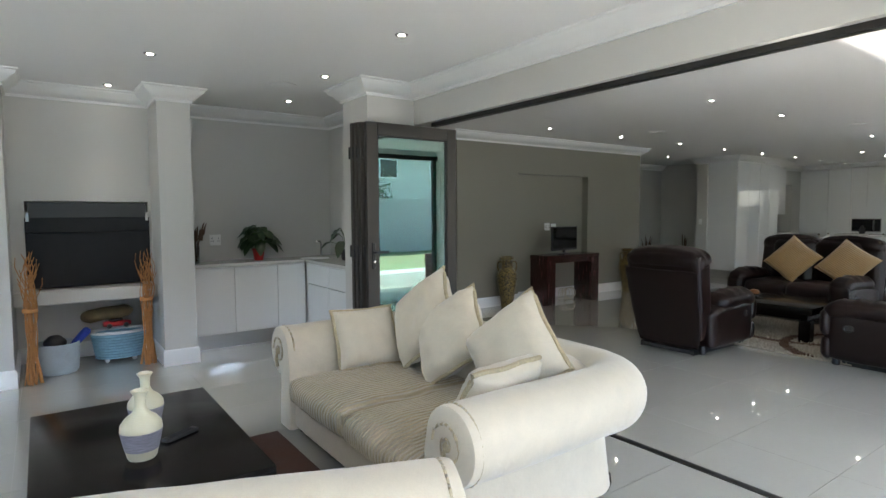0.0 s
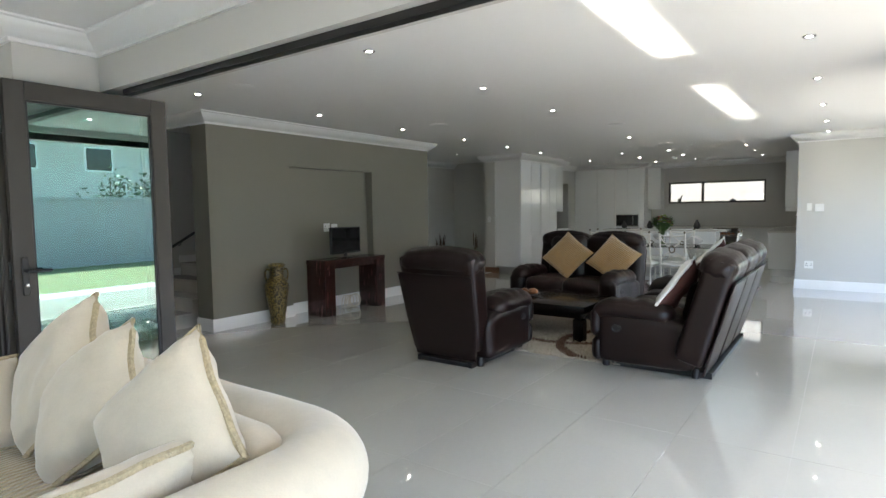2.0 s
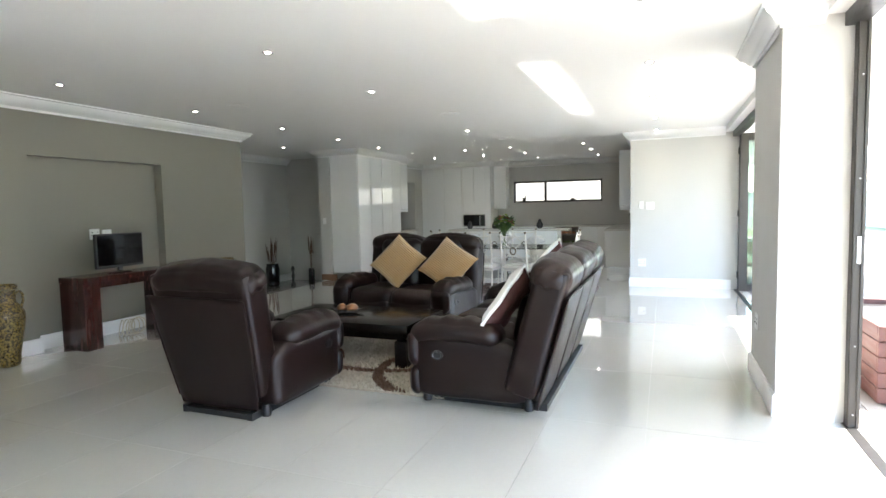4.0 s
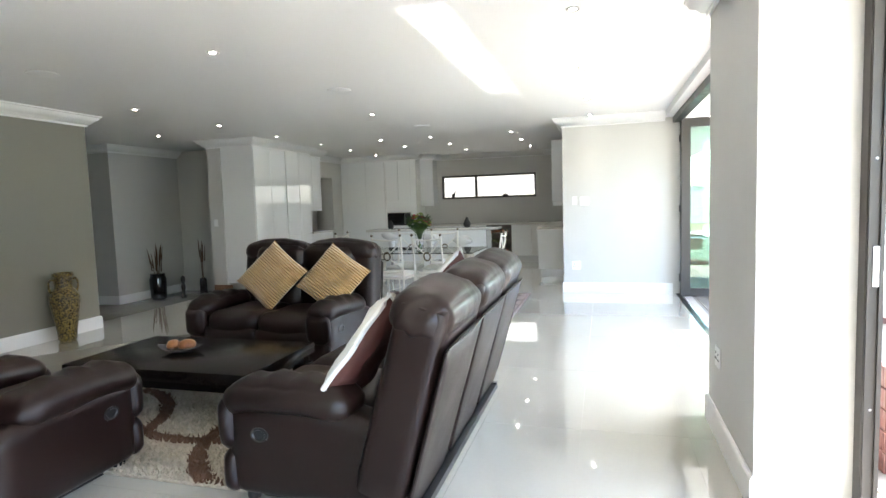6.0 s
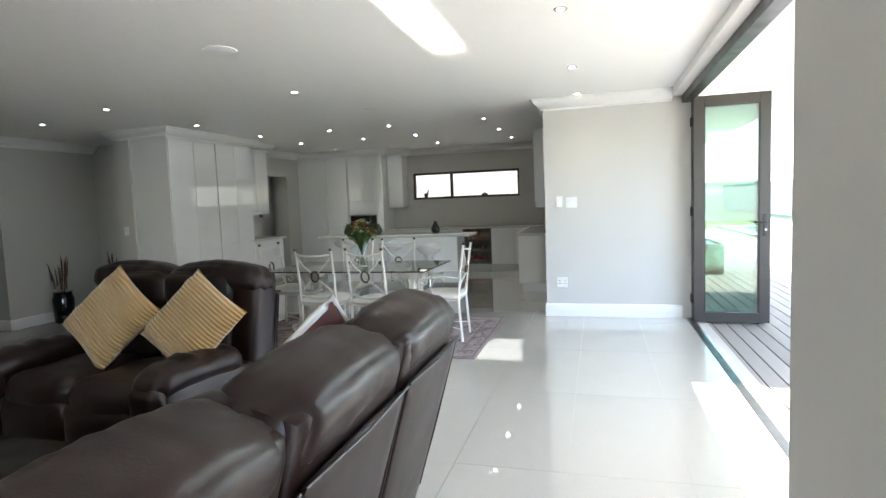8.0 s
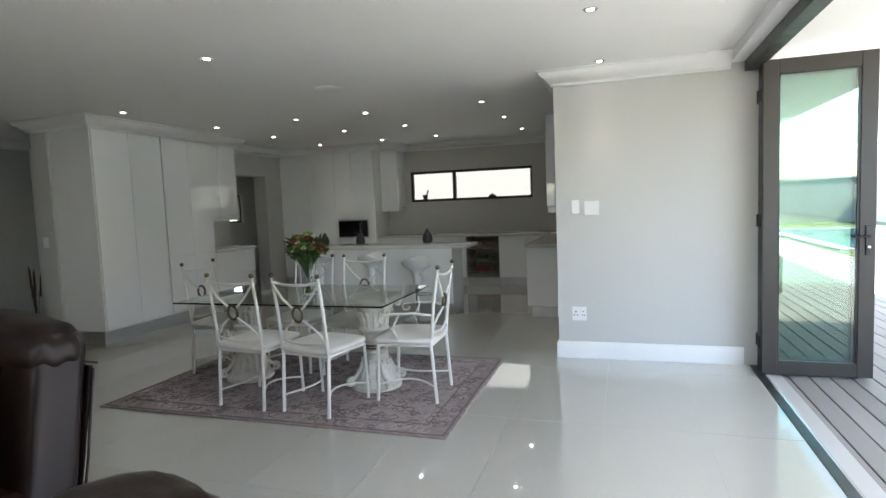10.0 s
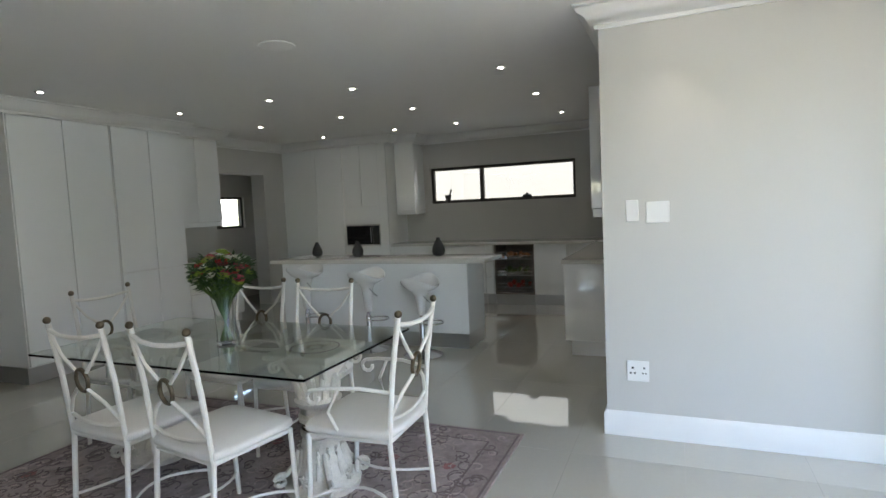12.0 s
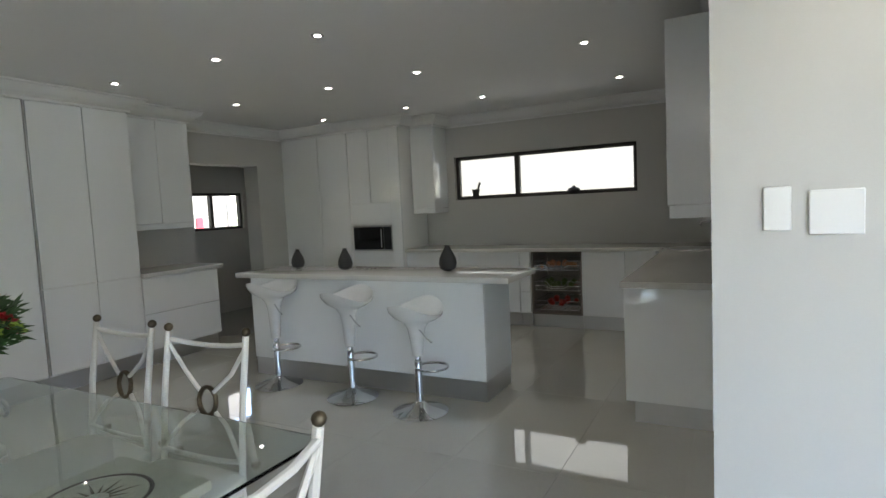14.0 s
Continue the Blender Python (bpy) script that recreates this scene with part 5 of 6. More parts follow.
for i, (hx, hy, hz) in enumerate(heads):
    b = bmesh.new()
    k0 = (0, 1, 2, 4, 1, 2, 3, 1, 4, 2)[i % 10]
    s = (0.040, 0.027, 0.036, 0.036, 0.034)[k0]
    for ring, (cnt, tilt_, rad) in enumerate(((8, 0.35, 1.0), (7, 0.8, 0.75), (5, 1.2, 0.5))):
        for k in range(cnt):
            a = k * 6.283 / cnt + ring * 0.4
            d = Vector((math.cos(a) * math.cos(tilt_), math.sin(a) * math.cos(tilt_), math.sin(tilt_)))
            t = Vector((-math.sin(a), math.cos(a), 0)) * s * 0.42
            v = [b.verts.new(p) for p in (Vector((0, 0, 0)), d * s * rad * 0.7 + t, d * s * rad * 1.1, d * s * rad * 0.7 - t)]
            b.faces.new(v)
    part("bloom", b, FM[k0], fv, FCOL[k0][0] + " bloom", m=pose(hx, hy, hz, math.degrees(-hy * 4), math.degrees(hx * 4), 0))

# ---- patio lounge ----
def rolled_wall(path, r, h):
    """An upholstered wall under a full roll that overhangs outward, swept along (x, y, out_x, out_y) rows."""
    n = 26
    c = (0.0, h - r)
    sec = [(-0.17, 0.05), (-0.01, 0.05), (-0.025, 0.16), (-0.04, h - 2 * r - 0.06), (-0.02, h - 2 * r + 0.01)]
    sec += [(c[0] + r * math.cos(a), c[1] + r * math.sin(a)) for a in [radians(-80 + i * 262 / n) for i in range(n + 1)]]
    sec += [(-0.17, h - 1.35 * r)]
    bm = bmesh.new()
    rings = []
    for x, y, ox, oy, s in path:
        ring = []
        for p in sec:
            a, z = c[0] + (p[0] - c[0]) * s, c[1] + (p[1] - c[1]) * s if p[1] > 0.2 else p[1]
            q = Vector((x + ox * a, y + oy * a, z))
            q += noise.noise_vector(Vector((q.x * 4, q.y * 4, q.z * 4))) * 0.007
            ring.append(bm.verts.new(q))
        rings.append(ring)
    m_ = len(sec)
    for a, b in zip(rings, rings[1:]):
        for i in range(m_):
            bm.faces.new((a[i], a[(i + 1) % m_], b[(i + 1) % m_], b[i]))
    bm.faces.new(rings[0])
    bm.faces.new(list(reversed(rings[-1])))
    return bm


def arm_rows(w, depth, turn):
    """One arm from its scrolled front to half-way round the rounded rear corner, on the +x side."""
    rows = [(w, depth, 1, 0, 0.88), (w, depth - 0.006, 1, 0, 0.97), (w, depth - 0.025, 1, 0, 1.0)]
    rows += [(w, turn + (depth - 0.025 - turn) * (1 - k / 9), 1, 0, 1.0) for k in range(1, 9)]
    return rows + corner_rows(w, turn, 0, 45)


def corner_rows(w, turn, a0, a1):
    out = []
    for k in range(7):
        a = radians(a0 + (a1 - a0) * k / 6)
        out.append((w - turn + turn * math.cos(a), turn - turn * math.sin(a), math.cos(a), -math.sin(a), 1.0))
    return out


def cream_sofa(at, width, label, seats=2, depth=1.16, h=0.685, r=0.16):
    """Local: faces +y, rear at y = 0, centred on x; width is over the panels, the rolls overhang it."""
    ob = thing("cream_sofa", label, "sofa", at, "cream lounge suite")
    w = width / 2
    part("base", soft_block(width - 0.30, depth - 0.22, 0.17, 0.03, 8, 0.006, 0.003), CREAM, ob, m=pose(0, depth / 2 + 0.08, 0.06))
    sw = (width - 0.34) / seats
    for i in range(seats):
        cush = soft_block(sw - 0.004, depth - 0.22, 0.17, 0.06, 14, 0.025, 0.012, i * 2.0)
        for v in cush.verts:
            v.co.z += 0.006 * noise.noise(Vector((v.co.x * 6, v.co.y * 26, i)))
        part("seat_cushion", cush, CREAM_SEAT, ob, "patterned beige chenille seat", m=pose(-w + 0.17 + sw * (i + 0.5), depth / 2 + 0.12, 0.225))
    # the arms' roll runs on round the rear corners and along the back
    turn = 0.26
    rear = corner_rows(w, turn, 45, 90)
    rear += [(w - turn - (width - 2 * turn) * k / 10, 0, 0, -1, 1.0) for k in range(1, 10)]
    rear += [(-x, y, -ox, oy, k) for x, y, ox, oy, k in reversed(corner_rows(w, turn, 45, 90))]
    part("backrest", rolled_wall(rear, r, h), CREAM, ob)
    part("back_pad", soft_block(width - 0.34, 0.20, 0.36, 0.09, 10, 0.02, 0.006), CREAM, ob, m=pose(0, 0.22, 0.30, 10, 0, 0))
    for sx in (-1, 1):
        a = part("arm", rolled_wall([(sx * x, y, sx * ox, oy, k) for x, y, ox, oy, k in arm_rows(w, depth, turn)], r, h), CREAM, ob)
        c = (sx * w, depth, h - r)
        part("scroll_face", tube([(c[0] + (0.10 - 0.0045 * i) * math.cos(i * 0.5), c[1] + 0.003, c[2] + (0.10 - 0.0045 * i) * math.sin(i * 0.5)) for i in range(22)], 0.006, 6), CREAM_SEAT, a, "gathered fabric scroll")
        part("rosette", lathe([(0.022, 0.0), (0.018, 0.012), (0.006, 0.018)], 12), FRINGE, a, "gold button rosette", m=pose(c[0], c[1], c[2], -90, 0, 0))
        part("tassel", tube([(c[0], c[1] + 0.014, c[2]), (c[0] + 0.005, c[1] + 0.016, c[2] - 0.05), (c[0], c[1] + 0.014, c[2] - 0.10)], 0.007, 6, taper=0.013), FRINGE, a, "gold tassel")
        part("piping", tube([(c[0] + r * 0.985 * math.cos(radians(-80 + 12 * i)) * sx, depth - 0.045, c[2] + r * 0.985 * math.sin(radians(-80 + 12 * i))) for i in range(22)], 0.006, 6), CREAM_SEAT, a)
        for y in (0.10, depth - 0.12):
            part("foot", lathe([(0.022, 0), (0.035, 0.04), (0.03, 0.085)], 12), DARKWOOD, ob, m=pose(sx * (w - 0.10), y, 0))
    return ob


cream_sofa((2.44, 2.845, 0, 0, 0, 90), 1.85, "cream velvet two-seat sofa with rolled arms")
cream_sofa((-0.606, 1.66, 0, 0, 0, -112), 0.86, "cream velvet armchair with rolled arms beside the table", seats=1, depth=1.55, h=0.71, r=0.175)
CRM = "cream damask cushion with gold fringe leaning on the sofa"


def lean(x, y, z, back, turn, w, spin=0):
    """x, y, z: the cushion's centre."""
    return pose(x, y, z, 0, 0, turn) @ pose(0, 0, 0, back, 0, 0) @ pose(0, 0, 0, 0, spin, 0) @ pose(0, 0, -w / 2)


cushion(CRM, lean(1.80, 3.55, 0.585, 24, 176, 0.40), 0.44, 0.40, 0.15, CREAM, FRINGE, "cream cushions", 6)
cushion(CRM, lean(2.07, 3.26, 0.73, 24, 88, 0.50, 42), 0.50, 0.50, 0.23, CREAM, FRINGE, "cream cushions", 7)
cushion(CRM, lean(2.05, 2.94, 0.67, 28, 94, 0.48, 40), 0.48, 0.48, 0.23, CREAM, FRINGE, "cream cushions", 8)
cushion(CRM, lean(2.04, 2.37, 0.68, 22, 99, 0.50, 43), 0.50, 0.50, 0.23, CREAM, FRINGE, "cream cushions", 9)
cushion(CRM, lean(1.78, 2.20, 0.575, 32, 8, 0.28), 0.54, 0.31, 0.15, CREAM, FRINGE, "cream cushions", 10)

pt = thing("patio_table", "long low espresso wood coffee table", "coffee table", (0.38, 3.0, 0))
part("tabletop", boxes((-0.40, 0.40, -0.62, 0.62, 0.37, 0.42), bevel=0.005, seg=2), DARKWOOD, pt)
part("apron", boxes((-0.33, 0.33, -0.55, 0.55, 0.28, 0.369)), DARKWOOD, pt, smooth=False)
for sx in (-1, 1):
    for sy in (-1, 1):
        part("leg", boxes((sx * 0.33 - 0.05, sx * 0.33 + 0.05, sy * 0.55 - 0.05, sy * 0.55 + 0.05, 0, 0.28), bevel=0.004), DARKWOOD, pt)
JUG = mat("cream_stoneware", (0.62, 0.58, 0.42), 0.35, vary=0.06, scale=12)
JUGB = mat("grey_woven_band", (0.27, 0.26, 0.30), 0.6, vary=0.6, scale=40, stretch=(0.6, 0.6, 9), bump=0.6, bump_scale=120)


def bottle_vase(x, y, s):
    ob = thing("bottle_vase", "cream stoneware bottle vase with a woven grey band", "vase", (x, y, 0.42), "bottle vases on the table")
    part("body", lathe([(0.048 * s, 0), (0.053 * s, 0.008 * s), (0.076 * s, 0.112 * s), (0.074 * s, 0.135 * s), (0.058 * s, 0.158 * s), (0.030 * s, 0.18 * s), (0.020 * s, 0.205 * s), (0.022 * s, 0.245 * s), (0.034 * s, 0.265 * s), (0.026 * s, 0.268 * s), (0.015 * s, 0.24 * s)], 28), JUG, ob)
    part("band", lathe([(0.0585 * s, 0.036 * s), (0.0612 * s, 0.038 * s), (0.0765 * s, 0.112 * s), (0.074 * s, 0.116 * s)], 28), JUGB, ob, "grey woven band")


bottle_vase(0.36, 2.78, 1.05)
bottle_vase(0.42, 3.1, 1.0)
rem = thing("remote_control", "black remote control on the table", "remote control", (0.53, 2.92, 0.42, 0, 0, -60))
part("shell", soft_block(0.045, 0.17, 0.018, 0.008, 5), BLACK, rem)
part("keypad", boxes((-0.014, 0.014, -0.06, 0.06, 0.018, 0.0195)), SOOT, rem, smooth=False)
solid("table_rug", soft_block(1.5, 1.0, 0.014, 0.006, 8, 0, 0.001), mat("brown_hide", (0.07, 0.03, 0.02), 0.8, vary=0.4, scale=6), "brown hide rug showing beside the table", "rug", at=(0.75, 3.0, 0, 0, 0, 90))

# barbecue recess
br = thing("barbecue", "black steel built-in barbecue with a closed shutter", "barbecue", (0.435, 6.4, 0.75))
part("shutter", boxes((-0.49, 0.49, -0.015, 0.02, 0.0, 0.50), bevel=0.004), SOOT, br)
part("upper_shutter", boxes((-0.49, 0.49, -0.022, -0.016, 0.50, 0.632), bevel=0.003), SOOT, br)
# Solid panel; black colour stands in for the darkness of an open slot
part("dark_slot_panel", boxes((-0.465, 0.465, -0.012, 0.02, 0.634, 0.755)), BLACK, br, "black panel painted for the dark slot over the shutter", smooth=False)
part("firebox", boxes((-0.46, 0.46, 0.02, 0.36, 0.0, 0.77)), BLACK, br, smooth=False)
for x in (-0.47, 0.47):
    part("latch", boxes((x - 0.012, x + 0.012, -0.03, -0.016, 0.60, 0.68), bevel=0.002), STEEL, br)
solid("barbecue_shelf", boxes((-0.155, 0.945, 6.2, 6.79, 0.62, 0.738), bevel=0.004), PAINT, "painted masonry ledge under the barbecue", "ledge", S)

# bar counter
cabinet("bar_cabinet", "glossy white bar cabinet with three doors", (1.24, 2.485, 6.322, 6.74, 0.15, 0.855), fronts_y((1.25, 1.70, 2.16, 2.48), 6.3, 0.16, 0.845), (1.24, 2.485, 6.34, 6.7, 0, 0.148))
cabinet("bar_cabinet", "glossy white return cabinet of the bar", (2.512, 2.99, 5.12, 6.74, 0.15, 0.855), fronts_x((5.12, 5.7, 6.28), 2.49, 0.16, 0.62) + fronts_x((5.12, 5.7, 6.28), 2.49, 0.623, 0.845, "drawer_front"), (2.53, 2.99, 5.12, 6.74, 0, 0.148))
solid("worktop", boxes((1.235, 2.99, 6.27, 6.745, 0.858, 0.892), (2.46, 2.99, 5.11, 6.269, 0.858, 0.892), bevel=0.004), STONE, "grey stone top of the bar counter", "worktop")
bs = thing("bar_sink", "small steel bar sink with a chrome tap", "sink", (2.62, 6.35, 0.892))
part("rim", lathe([(0.15, 0.003), (0.165, 0.003), (0.165, 0.0), (0.15, 0.0)], 24), STEEL, bs)
part("bowl", lathe([(0.001, 0.001), (0.15, 0.002)], 24), STEEL, bs)
part("tap", tube([(0.13, 0.13, 0), (0.13, 0.13, 0.15), (0.11, 0.11, 0.19), (0.04, 0.04, 0.19)], 0.011, 8), CHROME, bs)
plate("power_socket", "white double socket over the bar", SOCK, pose(1.62, 6.747, 1.12), 0.12, 0.12, "socket")
POT = mat("red_plastic_pot", (0.5, 0.015, 0.015), 0.35)
PLEAF = mat("dark_green_leaf", (0.018, 0.045, 0.015), 0.35, vary=0.3, scale=15)


def broad_leaf(bm, base, tip, width, sag):
    base, tip = Vector(base), Vector(tip)
    d = tip - base
    s = d.cross(Vector((0, 0, 1)))
    s = (s.normalized() if s.length > 1e-4 else Vector((1, 0, 0))) * width
    rows = []
    for k in range(7):
        t = k / 6
        c = base + d * t + Vector((0, 0, -sag * t * t))
        wv = (math.sin(math.pi * min(1, t * 0.92 + 0.08)) ** 0.7) * (1 - 0.25 * t)
        rows.append([bm.verts.new(c + s * wv * u + Vector((0, 0, 0.25 * width * abs(u) * wv))) for u in (-1, -0.5, 0, 0.5, 1)])
    for a, b in zip(rows, rows[1:]):
        for k in range(4):
            bm.faces.new((a[k], a[k + 1], b[k + 1], b[k]))


def leafy_plant(name, label, at, pot_profile, pot_mat, count, spread, height, seed, size=0.05):
    ob = thing(name, label, "plant", at)
    part("pot", lathe(pot_profile, 22), pot_mat, ob)
    top = pot_profile[-1][1]
    rng = random.Random(seed)
    st = bmesh.new()
    for i in range(count):
        a = i * 2.4 + rng.uniform(-0.3, 0.3)
        r = spread * (0.25 + 0.75 * rng.random())
        h = top + height * (1 - 0.65 * (r / spread) ** 2) * rng.uniform(0.75, 1.05)
        p = Vector((r * math.cos(a) * 0.7, r * math.sin(a) * 0.7, h))
        tube([(0, 0, top - 0.03), (p.x * 0.5, p.y * 0.5, top + (h - top) * 0.75), p], 0.003, 5, st)
        lf = bmesh.new()
        broad_leaf(lf, p, p + Vector((math.cos(a), math.sin(a), rng.uniform(-1.1, 0.3))) * rng.uniform(1.6, 2.5) * size, size, 0.05)
        part("leaf", lf, PLEAF, ob)
    tagged(part("stem_bunch", st, STEM, ob), kind="stuff")
    return ob


leafy_plant("potted_plant", "leafy green plant in a red plastic pot", (2.02, 6.5, 0.892), [(0.048, 0), (0.065, 0.11), (0.07, 0.115), (0.07, 0.13), (0.06, 0.13), (0.058, 0.10)], POT, 60, 0.22, 0.30, 3, 0.062)
leafy_plant("potted_plant", "trailing dark-leaved plant beside the bar sink", (2.80, 5.9, 0.892), [(0.05, 0), (0.07, 0.12), (0.062, 0.12)], CHAR, 11, 0.26, 0.26, 8, 0.06)
REED = mat("dried_reed", (0.10, 0.055, 0.035), 0.8, vary=0.3)


def dried_bunch(name, label, at, pot, pot_mat, count, h, spread, seed, plume=True, material=None):
    ob = thing(name, label, "dried plant", at)
    if pot:
        part("vase", lathe(pot, 24), pot_mat, ob)
    rng = random.Random(seed)
    b = bmesh.new()
    for i in range(count):
        a, r = rng.uniform(0, 6.28), spread * math.sqrt(rng.random())
        t = Vector((r * math.cos(a), r * math.sin(a), h * rng.uniform(0.7, 1)))
        tube([(t.x * 0.1, t.y * 0.1, 0.02), (t.x * 0.4, t.y * 0.4, t.z * 0.6), t], 0.003, 4, b)
        if plume:
            tube([t - Vector((t.x * 0.2, t.y * 0.2, h * 0.22)), t, t + Vector((t.x * 0.15, t.y * 0.15, h * 0.05))], 0.011, 5, b, taper=0.002)
    tagged(part("stem_bunch", b, material or REED, ob), kind="stuff")
    return ob


dried_bunch("dried_grass_vase", "dried brown grass in a glass vase on the bar", (1.36, 6.5, 0.892), [(0.04, 0), (0.045, 0.18), (0.04, 0.18)], glass_mat("smoked_glass", (0.5, 0.52, 0.5)), 22, 0.42, 0.12, 4)
WILLOW = mat("orange_willow", (0.46, 0.21, 0.07), 0.6, vary=0.35, scale=30)


def willow(x, y, seed):
    ob = thing("willow_bundle", "tall bundle of curly orange willow twigs", "dried plant", (x, y, 0), "willow bundles by the barbecue")
    rng = random.Random(seed)
    for i in range(26):
        a, r = rng.uniform(0, 6.28), 0.055 * math.sqrt(rng.random())
        hh = rng.uniform(0.85, 1.12)
        ph, tw = rng.uniform(0, 6), rng.uniform(0.9, 1.6)
        pts = []
        for k in range(15):
            t = k / 14
            wv = 0.01 + 0.035 * max(0, t - 0.55) * 2
            flare = (1 - 0.45 * math.sin(math.pi * min(1, t * 1.15)))
            pts.append((r * math.cos(a) * flare * 1.1 + wv * math.sin(ph + t * 9 * tw), r * math.sin(a) * flare * 1.1 + wv * math.cos(ph + t * 8 * tw), t * hh))
        part("twig", tube(pts, 0.006, 5, taper=0.003), WILLOW, ob)
    part("tie", lathe([(0.05, 0.60), (0.056, 0.605), (0.056, 0.63), (0.05, 0.635)], 16), WILLOW, ob)


willow(-0.04, 5.98, 1)
willow(0.84, 6.12, 2)
BLUEW = mat("pale_blue_wicker", (0.22, 0.42, 0.55), 0.7, vary=0.2, scale=30)
TUBM = mat("pale_blue_cloth", (0.48, 0.55, 0.60), 0.85, vary=0.12, scale=12, bump=0.3)
tub = thing("toy_tub", "pale blue soft tub of toys under the ledge", "tub", (0.14, 6.28, 0))
part("tub", lathe([(0.14, 0), (0.155, 0.02), (0.165, 0.15), (0.17, 0.27), (0.16, 0.27), (0.15, 0.05)], 28), TUBM, tub)
tb = thing("toy_bat", "blue plastic toy bat sticking out of the tub", "toy", pose(0.14, 6.28, 0.10, 0, 42, 0))
part("bat", lathe([(0.018, 0), (0.018, 0.12), (0.035, 0.2), (0.038, 0.34), (0.02, 0.36)], 14), mat("blue_plastic", (0.02, 0.05, 0.35), 0.35), tb)
tc = thing("toy_car", "red toy car on top of the basket", "toy", (0.62, 6.44, 0.335, 0, 0, 4))
part("shell", soft_block(0.24, 0.10, 0.05, 0.022, 6), mat("red_toy_plastic", (0.45, 0.015, 0.02), 0.3), tc)
part("cabin", soft_block(0.12, 0.085, 0.035, 0.016, 5), BLACK_GLOSS, tc, m=pose(-0.01, 0, 0.045))
for sx in (-0.07, 0.07):
    for sy in (-0.05, 0.05):
        part("wheel", lathe([(0.022, -0.008), (0.024, 0), (0.022, 0.008)], 14), BLACK, tc, m=pose(sx, sy, 0.012, 90, 0, 0))
tw = thing("toy_helmet", "black toy helmet in the tub", "toy", (0.12, 6.26, 0.20))
part("shell", soft_block(0.16, 0.14, 0.13, 0.06, 7, 0.01), BLACK, tw)
bas = thing("wicker_basket", "pale blue wicker basket on small castors", "basket", (0.64, 6.44, 0))
for k in range(9):
    z = 0.05 + k * 0.027
    r = 0.155 + k * 0.0035
    part("weave", tube([(1.25 * (r + 0.004 * math.cos(i * math.pi)) * math.cos(i * math.pi / 18), (r + 0.004 * math.cos(i * math.pi)) * math.sin(i * math.pi / 18) * 0.8, z) for i in range(36)], 0.0135, 6, closed=True), BLUEW, bas)
part("liner", lathe([(0.13, 0.035), (0.16, 0.26)], 24), BLUEW, bas, m=Matrix.Diagonal((1.2, 0.76, 1, 1)))
part("rim", tube([(1.25 * 0.19 * math.cos(i * math.pi / 18), 0.19 * math.sin(i * math.pi / 18) * 0.8, 0.29) for i in range(36)], 0.016, 6, closed=True), WHITE, bas)
for a in (0.7, 2.4, 3.9, 5.5):
    part("castor", lathe([(0.018, -0.01), (0.022, 0), (0.018, 0.01)], 12), WHITE, bas, m=pose(0.16 * math.cos(a), 0.1 * math.sin(a), 0.022, 90, 0, 0))
solid("toy_bag", soft_block(0.42, 0.2, 0.12, 0.055, 8, 0.01, 0.03, 2.0), mat("camouflage_cloth", (0.12, 0.09, 0.045), 0.85, vary=0.6, scale=14), "mottled brown cloth bag piled on the toys", "bag", at=(0.56, 6.5, 0.40, 0, -6, 0))

# ---- stairs and passage ----
st = thing("staircase", "pale marble-tread staircase rising behind the feature wall", "staircase", (4.61, 7.1, 0), kind=S)
MARB = mat("pale_marble", (0.62, 0.595, 0.56), 0.15, vary=0.12, scale=4)
for i in range(1, 13):
    x = 0.29 * (i - 1)
    part("step", boxes((x, x + 0.289, 0.0, 1.248, 0.0, 0.175 * i - 0.03)), MARB, st, smooth=False)
    part("tread", boxes((x - 0.02, x + 0.289, -0.012, 1.248, 0.175 * i - 0.0295, 0.175 * i), bevel=0.005), MARB, st)
    part("skirting", boxes((x - 0.03, x + 0.27, 1.226, 1.247, 0.175 * i + 0.001, 0.175 * i + 0.10)), WHITE, st, "white stepped skirting against the wall", smooth=False)
hr = thing("handrail", "dark slim handrail fixed to the stair wall", "handrail", (0, 0, 0), kind=S)
part("rail", tube([(4.55, 8.27, 0.51), (5.66, 8.27, 1.125)], 0.02, 10), BLACK, hr)
for px in (4.75, 5.45):
    z = 0.51 + (px - 4.55) * 0.554
    part("bracket", tube([(px, 8.27, z - 0.015), (px, 8.30, z - 0.06), (px, 8.35, z - 0.06)], 0.008, 6), BLACK, hr)
dried_bunch("floor_vase_reeds", "tall black floor vase with brown dried reeds", (12.0, 8.42, -0.18), [(0.11, 0), (0.13, 0.02), (0.145, 0.36), (0.12, 0.44), (0.13, 0.47), (0.10, 0.47)], BLACK_GLOSS, 18, 1.0, 0.2, 9)
dried_bunch("floor_vase_reeds", "slim black vase with dark dried plumes", (11.97, 7.42, -0.18), [(0.05, 0), (0.06, 0.02), (0.06, 0.35), (0.05, 0.4), (0.045, 0.4)], BLACK_GLOSS, 10, 1.05, 0.08, 10)
solid("carved_figurine", lathe([(0.06, 0), (0.06, 0.03), (0.03, 0.06), (0.035, 0.14), (0.05, 0.2), (0.03, 0.27), (0.05, 0.33), (0.04, 0.38), (0.01, 0.41)], 14, squash=0.7), CHAR, "small dark carved wooden figure on the floor", "figurine", at=(12.2, 8.05, -0.18))
plate("light_switch", "white light switch on the wall end", [(0, 0, 0.02, 0.03, "rocker")], pose(11.837, 6.97, 1.18, 0, 0, -90), 0.075, 0.12, "light switch")
plate("power_socket", "white socket with a plug low on the column", SOCK, pose(7.11, 0.023, 0.47, 0, 0, 180), 0.12, 0.12, "socket")

